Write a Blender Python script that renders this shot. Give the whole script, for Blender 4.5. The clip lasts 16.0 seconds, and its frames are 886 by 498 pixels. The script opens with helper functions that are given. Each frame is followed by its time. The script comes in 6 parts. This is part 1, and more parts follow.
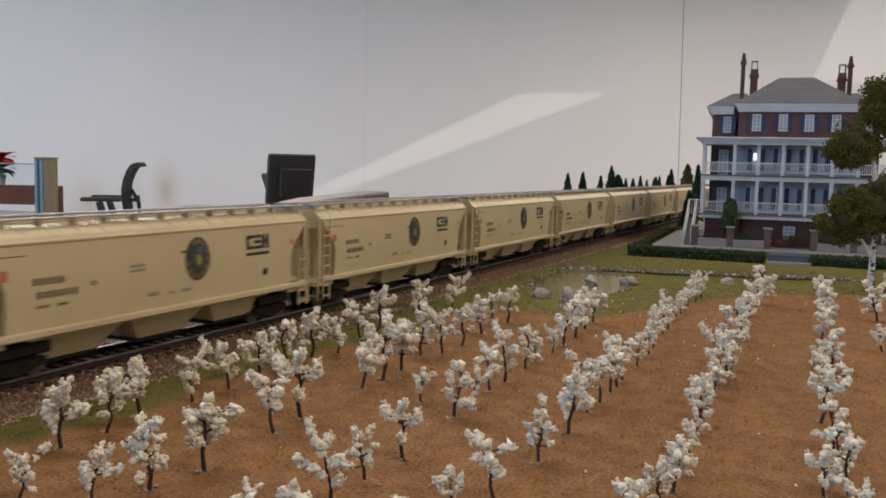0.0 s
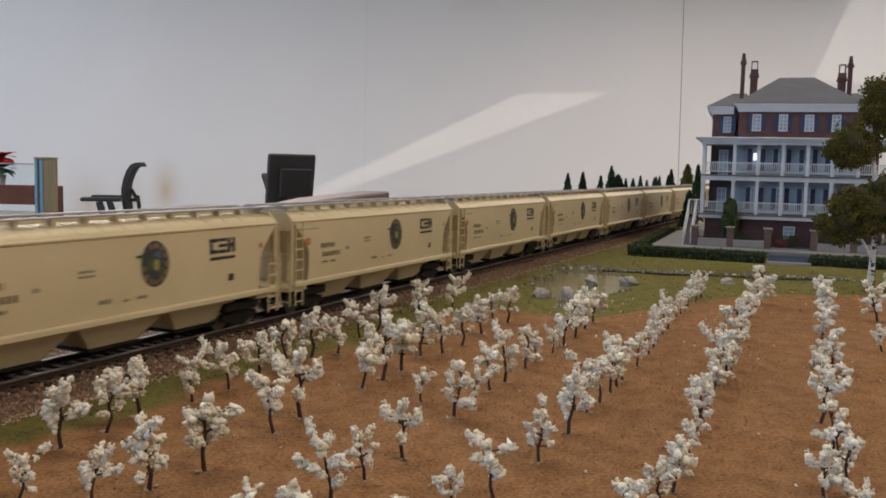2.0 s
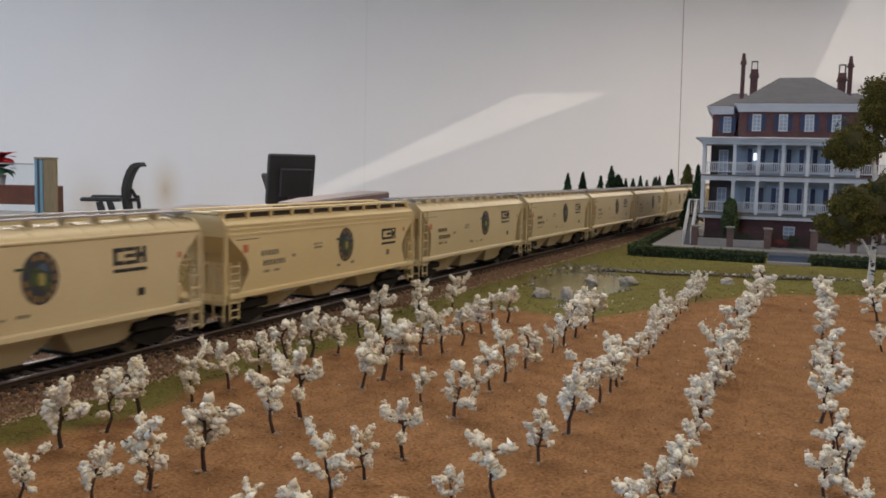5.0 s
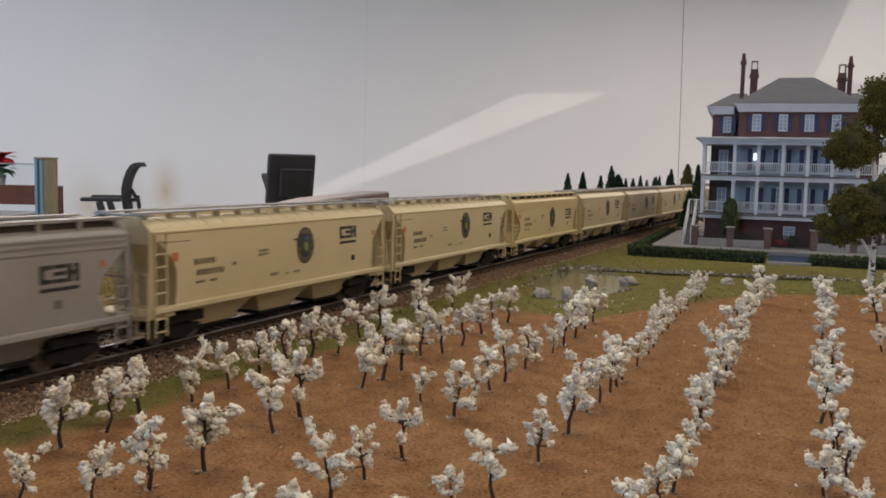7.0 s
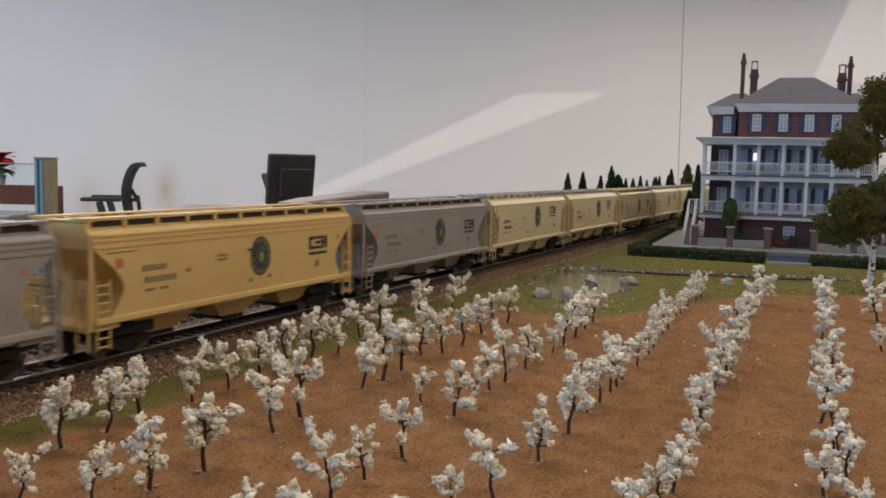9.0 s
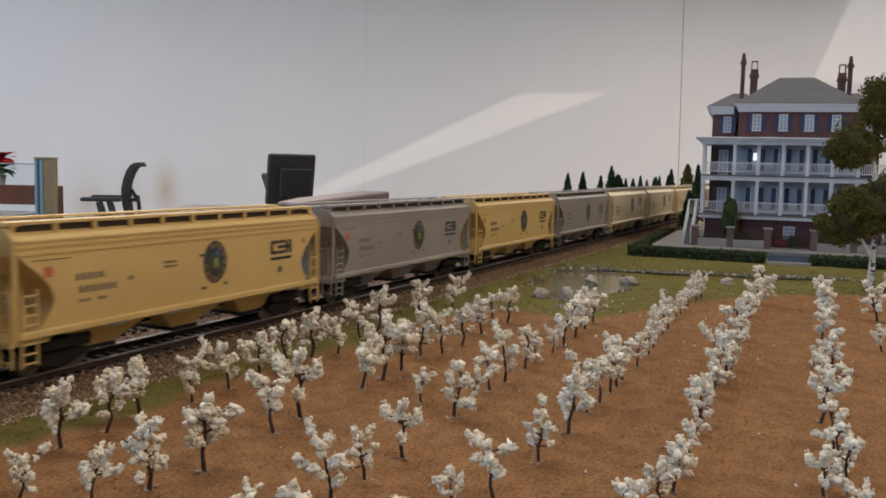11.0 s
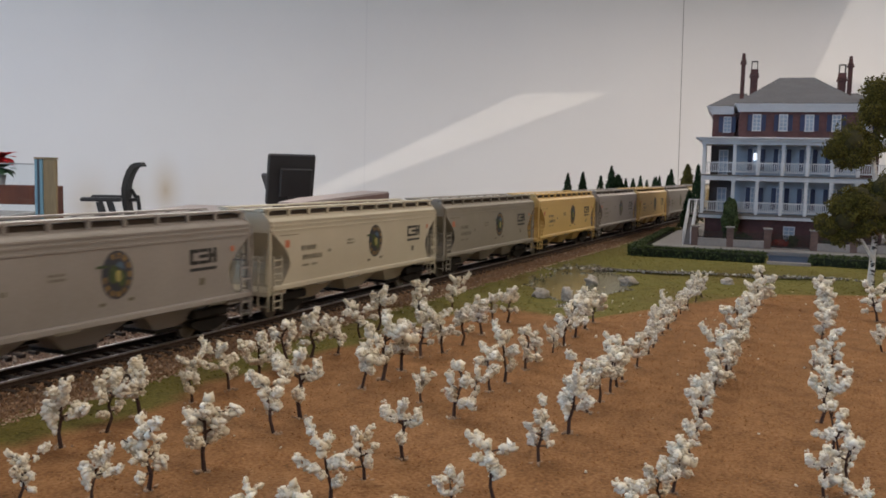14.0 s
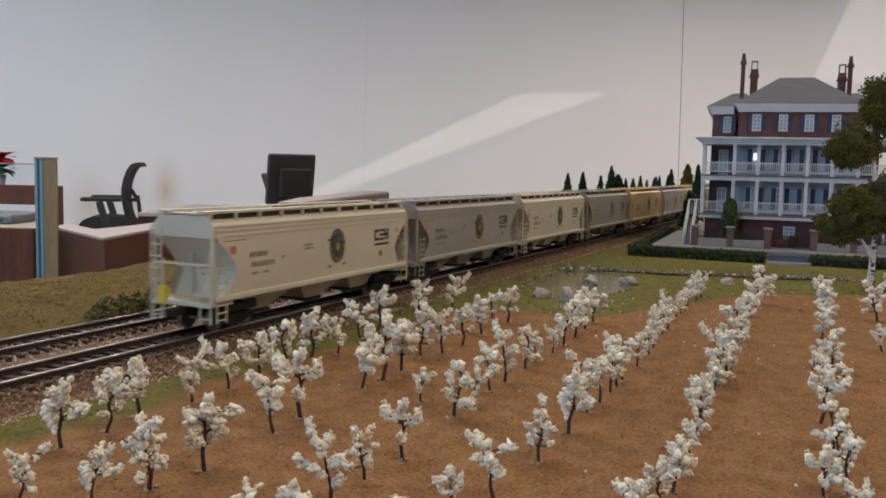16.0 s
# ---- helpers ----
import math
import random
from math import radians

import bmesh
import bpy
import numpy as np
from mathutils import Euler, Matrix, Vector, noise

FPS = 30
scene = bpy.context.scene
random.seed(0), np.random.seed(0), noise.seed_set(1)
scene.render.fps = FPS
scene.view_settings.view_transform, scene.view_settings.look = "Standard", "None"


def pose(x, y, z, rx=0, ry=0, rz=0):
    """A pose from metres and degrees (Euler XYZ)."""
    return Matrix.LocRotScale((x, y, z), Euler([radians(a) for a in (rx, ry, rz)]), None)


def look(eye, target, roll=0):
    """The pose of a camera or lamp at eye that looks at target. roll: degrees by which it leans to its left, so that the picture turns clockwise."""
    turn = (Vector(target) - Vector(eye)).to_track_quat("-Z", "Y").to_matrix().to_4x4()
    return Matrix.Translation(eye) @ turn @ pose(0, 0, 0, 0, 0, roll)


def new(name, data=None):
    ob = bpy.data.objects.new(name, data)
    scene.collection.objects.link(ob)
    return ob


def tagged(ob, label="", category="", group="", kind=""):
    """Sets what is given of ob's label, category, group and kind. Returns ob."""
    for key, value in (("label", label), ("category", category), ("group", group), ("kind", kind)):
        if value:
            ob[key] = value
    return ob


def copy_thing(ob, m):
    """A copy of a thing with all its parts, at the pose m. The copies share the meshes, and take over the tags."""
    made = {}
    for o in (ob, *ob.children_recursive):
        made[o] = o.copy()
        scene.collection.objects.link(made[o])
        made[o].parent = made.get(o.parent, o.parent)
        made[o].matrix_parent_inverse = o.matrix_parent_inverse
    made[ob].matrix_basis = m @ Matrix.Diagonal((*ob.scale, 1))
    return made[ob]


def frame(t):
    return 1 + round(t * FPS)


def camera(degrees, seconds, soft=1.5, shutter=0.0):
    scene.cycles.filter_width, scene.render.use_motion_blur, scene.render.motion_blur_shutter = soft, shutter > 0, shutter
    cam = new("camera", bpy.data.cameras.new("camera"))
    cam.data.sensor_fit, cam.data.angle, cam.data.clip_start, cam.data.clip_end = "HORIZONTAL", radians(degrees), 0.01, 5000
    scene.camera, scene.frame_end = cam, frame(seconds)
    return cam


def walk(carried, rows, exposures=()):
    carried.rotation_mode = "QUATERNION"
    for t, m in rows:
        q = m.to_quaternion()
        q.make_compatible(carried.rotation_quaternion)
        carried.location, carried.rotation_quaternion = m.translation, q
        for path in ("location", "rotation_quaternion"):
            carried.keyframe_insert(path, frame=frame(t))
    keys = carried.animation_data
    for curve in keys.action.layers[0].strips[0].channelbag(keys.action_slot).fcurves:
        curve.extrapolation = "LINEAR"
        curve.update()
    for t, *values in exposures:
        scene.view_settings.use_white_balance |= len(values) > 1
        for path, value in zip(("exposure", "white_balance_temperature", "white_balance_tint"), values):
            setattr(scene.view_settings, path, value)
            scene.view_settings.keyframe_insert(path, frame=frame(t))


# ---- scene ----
import itertools

# ---------------------------------------------------------------- camera
# World origin: the layout's ground under the camera. x right, y forward, z up.
EYE = Vector((0.0, 0.0, 0.083))
cam = camera(53.66, 16.0, soft=1.75, shutter=0.4)
CAM_POSE = Matrix.Translation(EYE) @ pose(0, 0, 0, 90 - 5.351, 0, 0) @ pose(0, 0, 0, 0, 0, 1.387)
walk(cam, [(0.0, CAM_POSE), (16.0, CAM_POSE)], exposures=[(0.0, 0.0), (16.0, 0.0)])

# the tracks run straight away at this angle to the view; s is along them, u to their right
TH = 0.4362
ALONG = Vector((math.sin(TH), math.cos(TH), 0))
RIGHT = Vector((math.cos(TH), -math.sin(TH), 0))
TRACK_U, BACK_U, RAIL_Z = -0.2631, -0.3082, 0.0075


def su(s, u, z=0.0):
    """A place in the world from the way along the tracks, the way to their right and the height."""
    return ALONG * s + RIGHT * u + Vector((0, 0, z))


def su_pose(s, u, z=0.0):
    """A pose whose x axis runs along the tracks."""
    return Matrix.Translation(su(s, u, z)) @ pose(0, 0, 0, 0, 0, 90 - math.degrees(TH))


# ---------------------------------------------------------------- room light
FLOOR_Z, CEIL_Z, WALL_Y = -1.0, 2.3, 9.5
world = bpy.data.worlds.new("world")
scene.world = world
world.use_nodes = True
wn = world.node_tree.nodes
sky = wn.new("ShaderNodeTexSky")
sky.sky_type, sky.sun_disc, sky.sun_elevation, sky.sun_rotation = "NISHITA", False, radians(38), radians(160)
wn["Background"].inputs["Strength"].default_value = 0.1
world.node_tree.links.new(sky.outputs[0], wn["Background"].inputs["Color"])


def area_lamp(name, m, sx, sy, watts, colour):
    d = bpy.data.lights.new(name, "AREA")
    d.shape, d.size, d.size_y, d.energy, d.color = "RECTANGLE", sx, sy, watts, colour
    ob = new(name, d)
    ob.matrix_world = m
    return ob

# sun through the added ceiling openings, cool daylight from unseen windows on one side and behind, warm unseen ceiling
# lamps on the other
SUN_WAY = Vector((-0.25, 0.80, -0.55)).normalized()
sun_data = bpy.data.lights.new("sun", "SUN")
sun_data.energy, sun_data.angle, sun_data.color = 0.6, radians(0.35), (1.0, 0.90, 0.76)
sun = new("sun", sun_data)
sun.matrix_world = look((0, 0, 6), Vector((0, 0, 6)) + SUN_WAY)
area_lamp("window_daylight", pose(-6.9, 4.5, 0.9, 0, -80, 0), 2.4, 7.0, 165, (0.76, 0.84, 1.0))
area_lamp("rear_window_daylight", pose(-2.9, -3.9, 0.75, 83, 0, -18), 3.0, 2.2, 200, (0.48, 0.70, 1.0))
area_lamp("ceiling_lamp_rear", pose(2.4, -1.0, 2.25), 3.0, 1.2, 74, (1.0, 0.87, 0.70))
area_lamp("ceiling_lamp_near", pose(-0.8, 1.6, 2.25), 3.0, 1.2, 54, (1.0, 0.885, 0.74))
area_lamp("ceiling_lamp_mid", pose(-2.4, 4.6, 2.25), 3.0, 1.2, 130, (1.0, 0.93, 0.875))
area_lamp("ceiling_lamp_far", pose(3.4, 6.0, 2.25), 3.0, 1.2, 143, (1.0, 0.875, 0.77))


# ---------------------------------------------------------------- materials
def material(name, colour, rough=0.6, colour2=None, scale=40.0, amount=0.5, fine=400.0, bump=0.2, depth=0.0004,
             metal=0.0, spread=0.0, spec=0.5, stretch=(1, 1, 1)):
    """A surface with variation at two scales and fine relief. scale, fine: blotches and grain per metre.
    spread: how far single objects differ in brightness."""
    m = bpy.data.materials.new(name)
    m.use_nodes = True
    t, p = m.node_tree, m.node_tree.nodes["Principled BSDF"]
    n, link = t.nodes.new, t.links.new
    where, mapped = n("ShaderNodeTexCoord"), n("ShaderNodeMapping")
    mapped.inputs["Scale"].default_value = stretch
    link(where.outputs["Object"], mapped.inputs["Vector"])
    big, small = n("ShaderNodeTexNoise"), n("ShaderNodeTexNoise")
    for node, s, d in ((big, scale, 5), (small, fine, 3)):
        node.inputs["Scale"].default_value, node.inputs["Detail"].default_value = s, d
        link(mapped.outputs[0], node.inputs["Vector"])
    ramp = n("ShaderNodeValToRGB")
    ramp.color_ramp.elements[0].position, ramp.color_ramp.elements[1].position = 0.36, 0.66
    c2 = colour2 or tuple(c * 0.72 for c in colour)
    ramp.color_ramp.elements[0].color, ramp.color_ramp.elements[1].color = (*c2, 1), (*colour, 1)
    mixv = n("ShaderNodeMix")
    mixv.inputs["Factor"].default_value = 1 - amount
    link(big.outputs[0], mixv.inputs["A"])
    link(small.outputs[0], mixv.inputs["B"])
    link(mixv.outputs["Result"], ramp.inputs[0])
    last = ramp.outputs[0]
    if spread:
        info, hsv, rng = n("ShaderNodeObjectInfo"), n("ShaderNodeHueSaturation"), n("ShaderNodeMapRange")
        rng.inputs["To Min"].default_value, rng.inputs["To Max"].default_value = 1 - spread, 1 + spread
        link(info.outputs["Random"], rng.inputs["Value"])
        link(rng.outputs[0], hsv.inputs["Value"])
        link(last, hsv.inputs["Color"])
        last = hsv.outputs[0]
    link(last, p.inputs["Base Color"])
    rr = n("ShaderNodeMapRange")
    rr.inputs["To Min"].default_value, rr.inputs["To Max"].default_value = max(0.02, rough - 0.1), min(1, rough + 0.1)
    link(big.outputs[0], rr.inputs["Value"])
    link(rr.outputs[0], p.inputs["Roughness"])
    p.inputs["Metallic"].default_value = metal
    p.inputs["Specular IOR Level"].default_value = spec
    if bump:
        b = n("ShaderNodeBump")
        b.inputs["Strength"].default_value, b.inputs["Distance"].default_value = bump, depth
        link(small.outputs[0], b.inputs["Height"])
        link(b.outputs[0], p.inputs["Normal"])
    return m


def island_material(name, colours, rough=0.8, spec=0.3):
    """For joined loose pieces: each piece takes its own tone."""
    m = bpy.data.materials.new(name)
    m.use_nodes = True
    t, p = m.node_tree, m.node_tree.nodes["Principled BSDF"]
    geo, ramp = t.nodes.new("ShaderNodeNewGeometry"), t.nodes.new("ShaderNodeValToRGB")
    els = ramp.color_ramp.elements
    while len(els) < len(colours):
        els.new(0.5)
    for i, c in enumerate(colours):
        els[i].position, els[i].color = i / max(1, len(colours) - 1), (*c, 1)
    t.links.new(geo.outputs["Random Per Island"], ramp.inputs[0])
    t.links.new(ramp.outputs[0], p.inputs["Base Color"])
    p.inputs["Roughness"].default_value, p.inputs["Specular IOR Level"].default_value = rough, spec
    return m


def brick_material(name, a, b, mortar, per_m):
    m = bpy.data.materials.new(name)
    m.use_nodes = True
    t, p = m.node_tree, m.node_tree.nodes["Principled BSDF"]
    n, link = t.nodes.new, t.links.new
    where, mp, br = n("ShaderNodeTexCoord"), n("ShaderNodeMapping"), n("ShaderNodeTexBrick")
    mp.inputs["Rotation"].default_value = (radians(90), 0, 0)
    link(where.outputs["Object"], mp.inputs[0])
    link(mp.outputs[0], br.inputs["Vector"])
    for key, c in (("Color1", a), ("Color2", b), ("Mortar", mortar)):
        br.inputs[key].default_value = (*c, 1)
    br.inputs["Scale"].default_value, br.inputs["Mortar Size"].default_value = per_m, 0.012
    no, mx = n("ShaderNodeTexNoise"), n("ShaderNodeMix")
    no.inputs["Scale"].default_value = 70
    link(where.outputs["Object"], no.inputs["Vector"])
    mx.data_type, mx.blend_type = "RGBA", "MULTIPLY"
    mx.inputs["Factor"].default_value = 0.6
    link(br.outputs["Color"], mx.inputs[6])
    link(no.outputs["Fac"], mx.inputs[7])
    link(mx.outputs[2], p.inputs["Base Color"])
    p.inputs["Roughness"].default_value = 0.8
    bp = n("ShaderNodeBump")
    bp.inputs["Strength"].default_value, bp.inputs["Distance"].default_value = 0.4, 0.0003
    link(br.outputs["Fac"], bp.inputs["Height"])
    bp.invert = True
    link(bp.outputs[0], p.inputs["Normal"])
    return m


def glow_material(name, colour, strength):
    m = bpy.data.materials.new(name)
    m.use_nodes = True
    p = m.node_tree.nodes["Principled BSDF"]
    p.inputs["Base Color"].default_value = (*colour, 1)
    p.inputs["Emission Color"].default_value = (*colour, 1)
    p.inputs["Emission Strength"].default_value = strength
    return m


def glass_material(name, colour, rough=0.03):
    m = bpy.data.materials.new(name)
    m.use_nodes = True
    p = m.node_tree.nodes["Principled BSDF"]
    p.inputs["Base Color"].default_value = (*colour, 1)
    p.inputs["Transmission Weight"].default_value = 1.0
    p.inputs["Roughness"].default_value, p.inputs["IOR"].default_value = rough, 1.12
    return m


def bounce_lit_paint():
    """White wall paint with soft tan patches of bounced light painted in."""
    m = material("bounce_lit_wall_paint", (0.80, 0.785, 0.775), 0.85, (0.775, 0.76, 0.75), 0.8, 0.8, 60, 0.05, 0.002)
    t, p = m.node_tree, m.node_tree.nodes["Principled BSDF"]
    n, link = t.nodes.new, t.links.new
    last = p.inputs["Base Color"].links[0].from_socket
    where = next(k for k in t.nodes if k.type == "TEX_COORD")
    for x, z, w, h, amount in ((-3.02, -0.24, 0.26, 0.50, 0.85), (-3.85, -0.42, 0.42, 0.6, 0.6), (-3.40, -0.36, 0.3, 0.5, 0.45)):
        mp, grad, mx, k = n("ShaderNodeMapping"), n("ShaderNodeTexGradient"), n("ShaderNodeMix"), n("ShaderNodeMath")
        mp.inputs["Location"].default_value = (-x / w, -WALL_Y / 0.3, -z / h)
        mp.inputs["Scale"].default_value = (1 / w, 1 / 0.3, 1 / h)
        grad.gradient_type, mx.data_type, k.operation = "QUADRATIC_SPHERE", "RGBA", "MULTIPLY"
        k.inputs[1].default_value = amount
        link(where.outputs["Object"], mp.inputs[0])
        link(mp.outputs[0], grad.inputs[0])
        link(grad.outputs["Fac"], k.inputs[0])
        link(k.outputs[0], mx.inputs["Factor"])
        link(last, mx.inputs[6])
        mx.inputs[7].default_value = (0.56, 0.44, 0.29, 1)
        last = mx.outputs[2]
    link(last, p.inputs["Base Color"])
    return m


BOUNCE_LIT_PAINT = bounce_lit_paint()
WALL_PAINT = material("wall_paint", (0.80, 0.785, 0.775), 0.85, (0.775, 0.76, 0.75), 0.8, 0.8, 60, 0.05, 0.002)
CEIL_PAINT = material("ceiling_paint", (0.8, 0.8, 0.78), 0.9, (0.77, 0.77, 0.75), 1.0, 0.8, 60, 0.05, 0.002)
CARPET = material("carpet", (0.22, 0.21, 0.2), 0.95, (0.16, 0.155, 0.15), 3, 0.4, 300, 0.5, 0.003)
DESK_WOOD = material("desk_wood", (0.115, 0.038, 0.020), 0.5, (0.058, 0.019, 0.011), 6, 0.6, 40, 0.05, 0.001, spec=0.25, stretch=(8, 8, 0.6))
DESK_TOP = material("desk_top", (0.30, 0.255, 0.245), 0.5, (0.26, 0.22, 0.21), 3, 0.7, 60, 0.03, 0.001)
POST_WOOD = material("post_bronze", (0.235, 0.172, 0.088), 0.6, (0.165, 0.12, 0.06), 5, 0.5, 30, 0.05, 0.001, stretch=(6, 6, 0.5))
POST_BLUE = material("post_blue", (0.15, 0.27, 0.34), 0.25, (0.11, 0.21, 0.28), 4, 0.6, 30, 0.03, 0.001, stretch=(8, 8, 0.3))
BLACK_PLASTIC = material("black_plastic", (0.018, 0.018, 0.02), 0.45, (0.012, 0.012, 0.013), 10, 0.5, 300, 0.15, 0.001)
BLACK_MESH = material("black_fabric", (0.02, 0.02, 0.021), 0.85, (0.012, 0.012, 0.013), 12, 0.4, 500, 0.4, 0.002)
GREY_PLASTIC = material("grey_plastic", (0.32, 0.32, 0.33), 0.5, (0.27, 0.27, 0.28), 6, 0.6, 200, 0.1, 0.001)
DARK_PLASTIC = material("dark_plastic", (0.12, 0.115, 0.115), 0.5, (0.08, 0.078, 0.08), 6, 0.6, 200, 0.1, 0.001)
TAUPE = material("taupe_laminate", (0.26, 0.215, 0.165), 0.6, (0.21, 0.172, 0.13), 3, 0.6, 60, 0.03, 0.001)
RED_PETAL = material("red_petal", (0.55, 0.015, 0.02), 0.6, (0.38, 0.01, 0.015), 30, 0.6, 200, 0.2, 0.001)
DARK_LEAF = material("dark_leaf", (0.03, 0.085, 0.03), 0.55, (0.02, 0.05, 0.02), 30, 0.6, 200, 0.2, 0.001)
PANE_GLASS = glass_material("pane_glass", (0.90, 0.95, 0.97))

CREAM = material("cream_paint", (0.60, 0.50, 0.315), 0.45, (0.54, 0.443, 0.270), 25, 0.7, 900, 0.05, 0.0002, spread=0.03)
OFF_WHITE = material("off_white_paint", (0.51, 0.46, 0.365), 0.5, (0.455, 0.405, 0.315), 25, 0.7, 900, 0.05, 0.0002, spread=0.03)
TAN = material("tan_yellow_paint", (0.62, 0.435, 0.17), 0.5, (0.56, 0.38, 0.145), 25, 0.7, 900, 0.05, 0.0002, spread=0.03)
PALE_TAN = material("pale_tan_paint", (0.64, 0.515, 0.29), 0.5, (0.58, 0.455, 0.25), 25, 0.7, 900, 0.05, 0.0002)
LIGHT_GREY = material("light_grey_paint", (0.31, 0.283, 0.27), 0.5, (0.25, 0.226, 0.214), 25, 0.7, 900, 0.05, 0.0002, spread=0.04)
BROWN_GREY = material("brown_grey_paint", (0.275, 0.25, 0.215), 0.55, (0.22, 0.195, 0.165), 25, 0.7, 900, 0.05, 0.0002)
WALKWAY_GREY = material("walkway_grey", (0.30, 0.29, 0.31), 0.6, (0.22, 0.21, 0.22), 60, 0.5, 900, 0.2, 0.0002)
DECAL_BLACK = material("decal_black", (0.03, 0.028, 0.03), 0.55, (0.02, 0.02, 0.02), 80, 0.5, 900, 0.0)
DECAL_FADED = material("decal_faded", (0.17, 0.15, 0.12), 0.6, (0.12, 0.105, 0.085), 300, 0.4, 1500, 0.0)
DECAL_NAVY = material("decal_navy", (0.035, 0.04, 0.06), 0.5, (0.025, 0.028, 0.04), 150, 0.5, 900, 0.0)
DECAL_GREEN = material("decal_green", (0.075, 0.105, 0.035), 0.5, (0.022, 0.036, 0.024), 500, 0.5, 900, 0.0)
DECAL_YELLOW = material("decal_yellow", (0.42, 0.34, 0.10), 0.5, (0.22, 0.20, 0.07), 200, 0.5, 900, 0.0)
DECAL_BROWN = material("decal_brown", (0.15, 0.10, 0.045), 0.5, (0.035, 0.028, 0.022), 400, 0.5, 900, 0.0)
DECAL_BLUE = material("decal_blue", (0.075, 0.13, 0.20), 0.5, (0.05, 0.09, 0.15), 200, 0.5, 900, 0.0)
DECAL_RED = material("decal_orange_red", (0.50, 0.16, 0.08), 0.5, (0.42, 0.12, 0.06), 200, 0.5, 900, 0.0)
EMBLEM_GOLD = material("emblem_gold", (0.29, 0.18, 0.06), 0.5, (0.12, 0.075, 0.035), 400, 0.5, 900, 0.0)
SLOT_SHADE = material("slot_shade", (0.05, 0.034, 0.024), 0.9, (0.035, 0.025, 0.02), 200, 0.5, 900, 0.1)
TRUCK_BLACK = material("truck_black", (0.010, 0.009, 0.008), 0.85, (0.018, 0.014, 0.012), 200, 0.5, 1500, 0.3, 0.0003, spec=0.2)
WHEEL_STEEL = material("wheel_steel", (0.22, 0.2, 0.19), 0.4, (0.1, 0.085, 0.075), 300, 0.5, 1500, 0.1, 0.0002, metal=0.8)
BRAKE_YELLOW = material("brake_yellow", (0.62, 0.45, 0.04), 0.5, (0.5, 0.36, 0.03), 200, 0.5, 900, 0.0)

RAIL_SIDE = material("rail_rust", (0.045, 0.028, 0.021), 0.85, (0.032, 0.021, 0.017), 150, 0.5, 1500, 0.2, 0.0002, spec=0.2)
RAIL_HEAD = material("rail_head_steel", (0.44, 0.39, 0.37), 0.33, (0.26, 0.22, 0.20), 60, 0.5, 900, 0.05, 0.0001, metal=0.9)
TIE_WOOD = material("tie_wood", (0.060, 0.038, 0.028), 0.9, (0.032, 0.021, 0.017), 300, 0.5, 1500, 0.5, 0.0003, spread=0.25, stretch=(1, 0.15, 1))
BALLAST_BED = material("ballast_bed", (0.24, 0.155, 0.11), 0.95, (0.12, 0.075, 0.052), 250, 0.3, 1100, 1.0, 0.0012)
DIRT_SHADE_GRAIN = island_material("dirt_shade_grain", [(0.045, 0.028, 0.020), (0.09, 0.058, 0.042), (0.14, 0.095, 0.07), (0.065, 0.04, 0.028)], 0.9, 0.2)
SHOULDER_GRAIN = island_material("shoulder_grain", [(0.14, 0.078, 0.046), (0.24, 0.14, 0.085), (0.34, 0.225, 0.15), (0.18, 0.105, 0.064)], 0.95, 0.1)
BALLAST_GRAIN = island_material("ballast_grain", [(0.16, 0.085, 0.055), (0.36, 0.22, 0.15), (0.46, 0.34, 0.25), (0.27, 0.16, 0.11), (0.56, 0.45, 0.36), (0.44, 0.36, 0.29)], 0.9)
GREEN_TURF = island_material("turf_clump", [(0.125, 0.112, 0.03), (0.15, 0.13, 0.036), (0.18, 0.148, 0.045), (0.14, 0.122, 0.034)], 0.95, 0.1)
SHRUB_LEAF = island_material("shrub_leaf", [(0.05, 0.047, 0.020), (0.115, 0.102, 0.038), (0.20, 0.175, 0.07)], 0.9, 0.2)
HEDGE_LEAF = island_material("hedge_leaf", [(0.018, 0.030, 0.013), (0.038, 0.054, 0.021), (0.066, 0.082, 0.033)], 0.9, 0.2)
CYPRESS_LEAF = island_material("cypress_leaf", [(0.008, 0.02, 0.010), (0.016, 0.036, 0.015), (0.028, 0.05, 0.02)], 0.9, 0.2)
CONIFER_OLIVE = island_material("conifer_olive", [(0.05, 0.05, 0.015), (0.085, 0.08, 0.025), (0.11, 0.1, 0.03)], 0.9, 0.2)
BIRCH_LEAF = island_material("birch_leaf", [(0.034, 0.030, 0.007), (0.062, 0.054, 0.010), (0.098, 0.084, 0.017), (0.145, 0.121, 0.026)], 0.9, 0.2)
BLOSSOM = island_material("white_blossom", [(0.51, 0.42, 0.285), (0.71, 0.65, 0.545), (0.81, 0.775, 0.69), (0.59, 0.51, 0.385), (0.76, 0.715, 0.62)], 0.9, 0.2)
BANK_TURF = island_material("bank_turf_clump", [(0.14, 0.100, 0.028), (0.185, 0.135, 0.036), (0.235, 0.172, 0.048), (0.13, 0.085, 0.03)], 0.95, 0.1)
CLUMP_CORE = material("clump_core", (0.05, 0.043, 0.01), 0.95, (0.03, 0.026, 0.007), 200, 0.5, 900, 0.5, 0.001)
GLUE = material("glue_spot", (0.33, 0.24, 0.17), 0.7, (0.26, 0.17, 0.11), 300, 0.5, 900, 0.1, 0.0003)
TWIG = material("dark_twig", (0.060, 0.028, 0.021), 0.9, (0.030, 0.015, 0.012), 300, 0.5, 1500, 0.3, 0.0003)
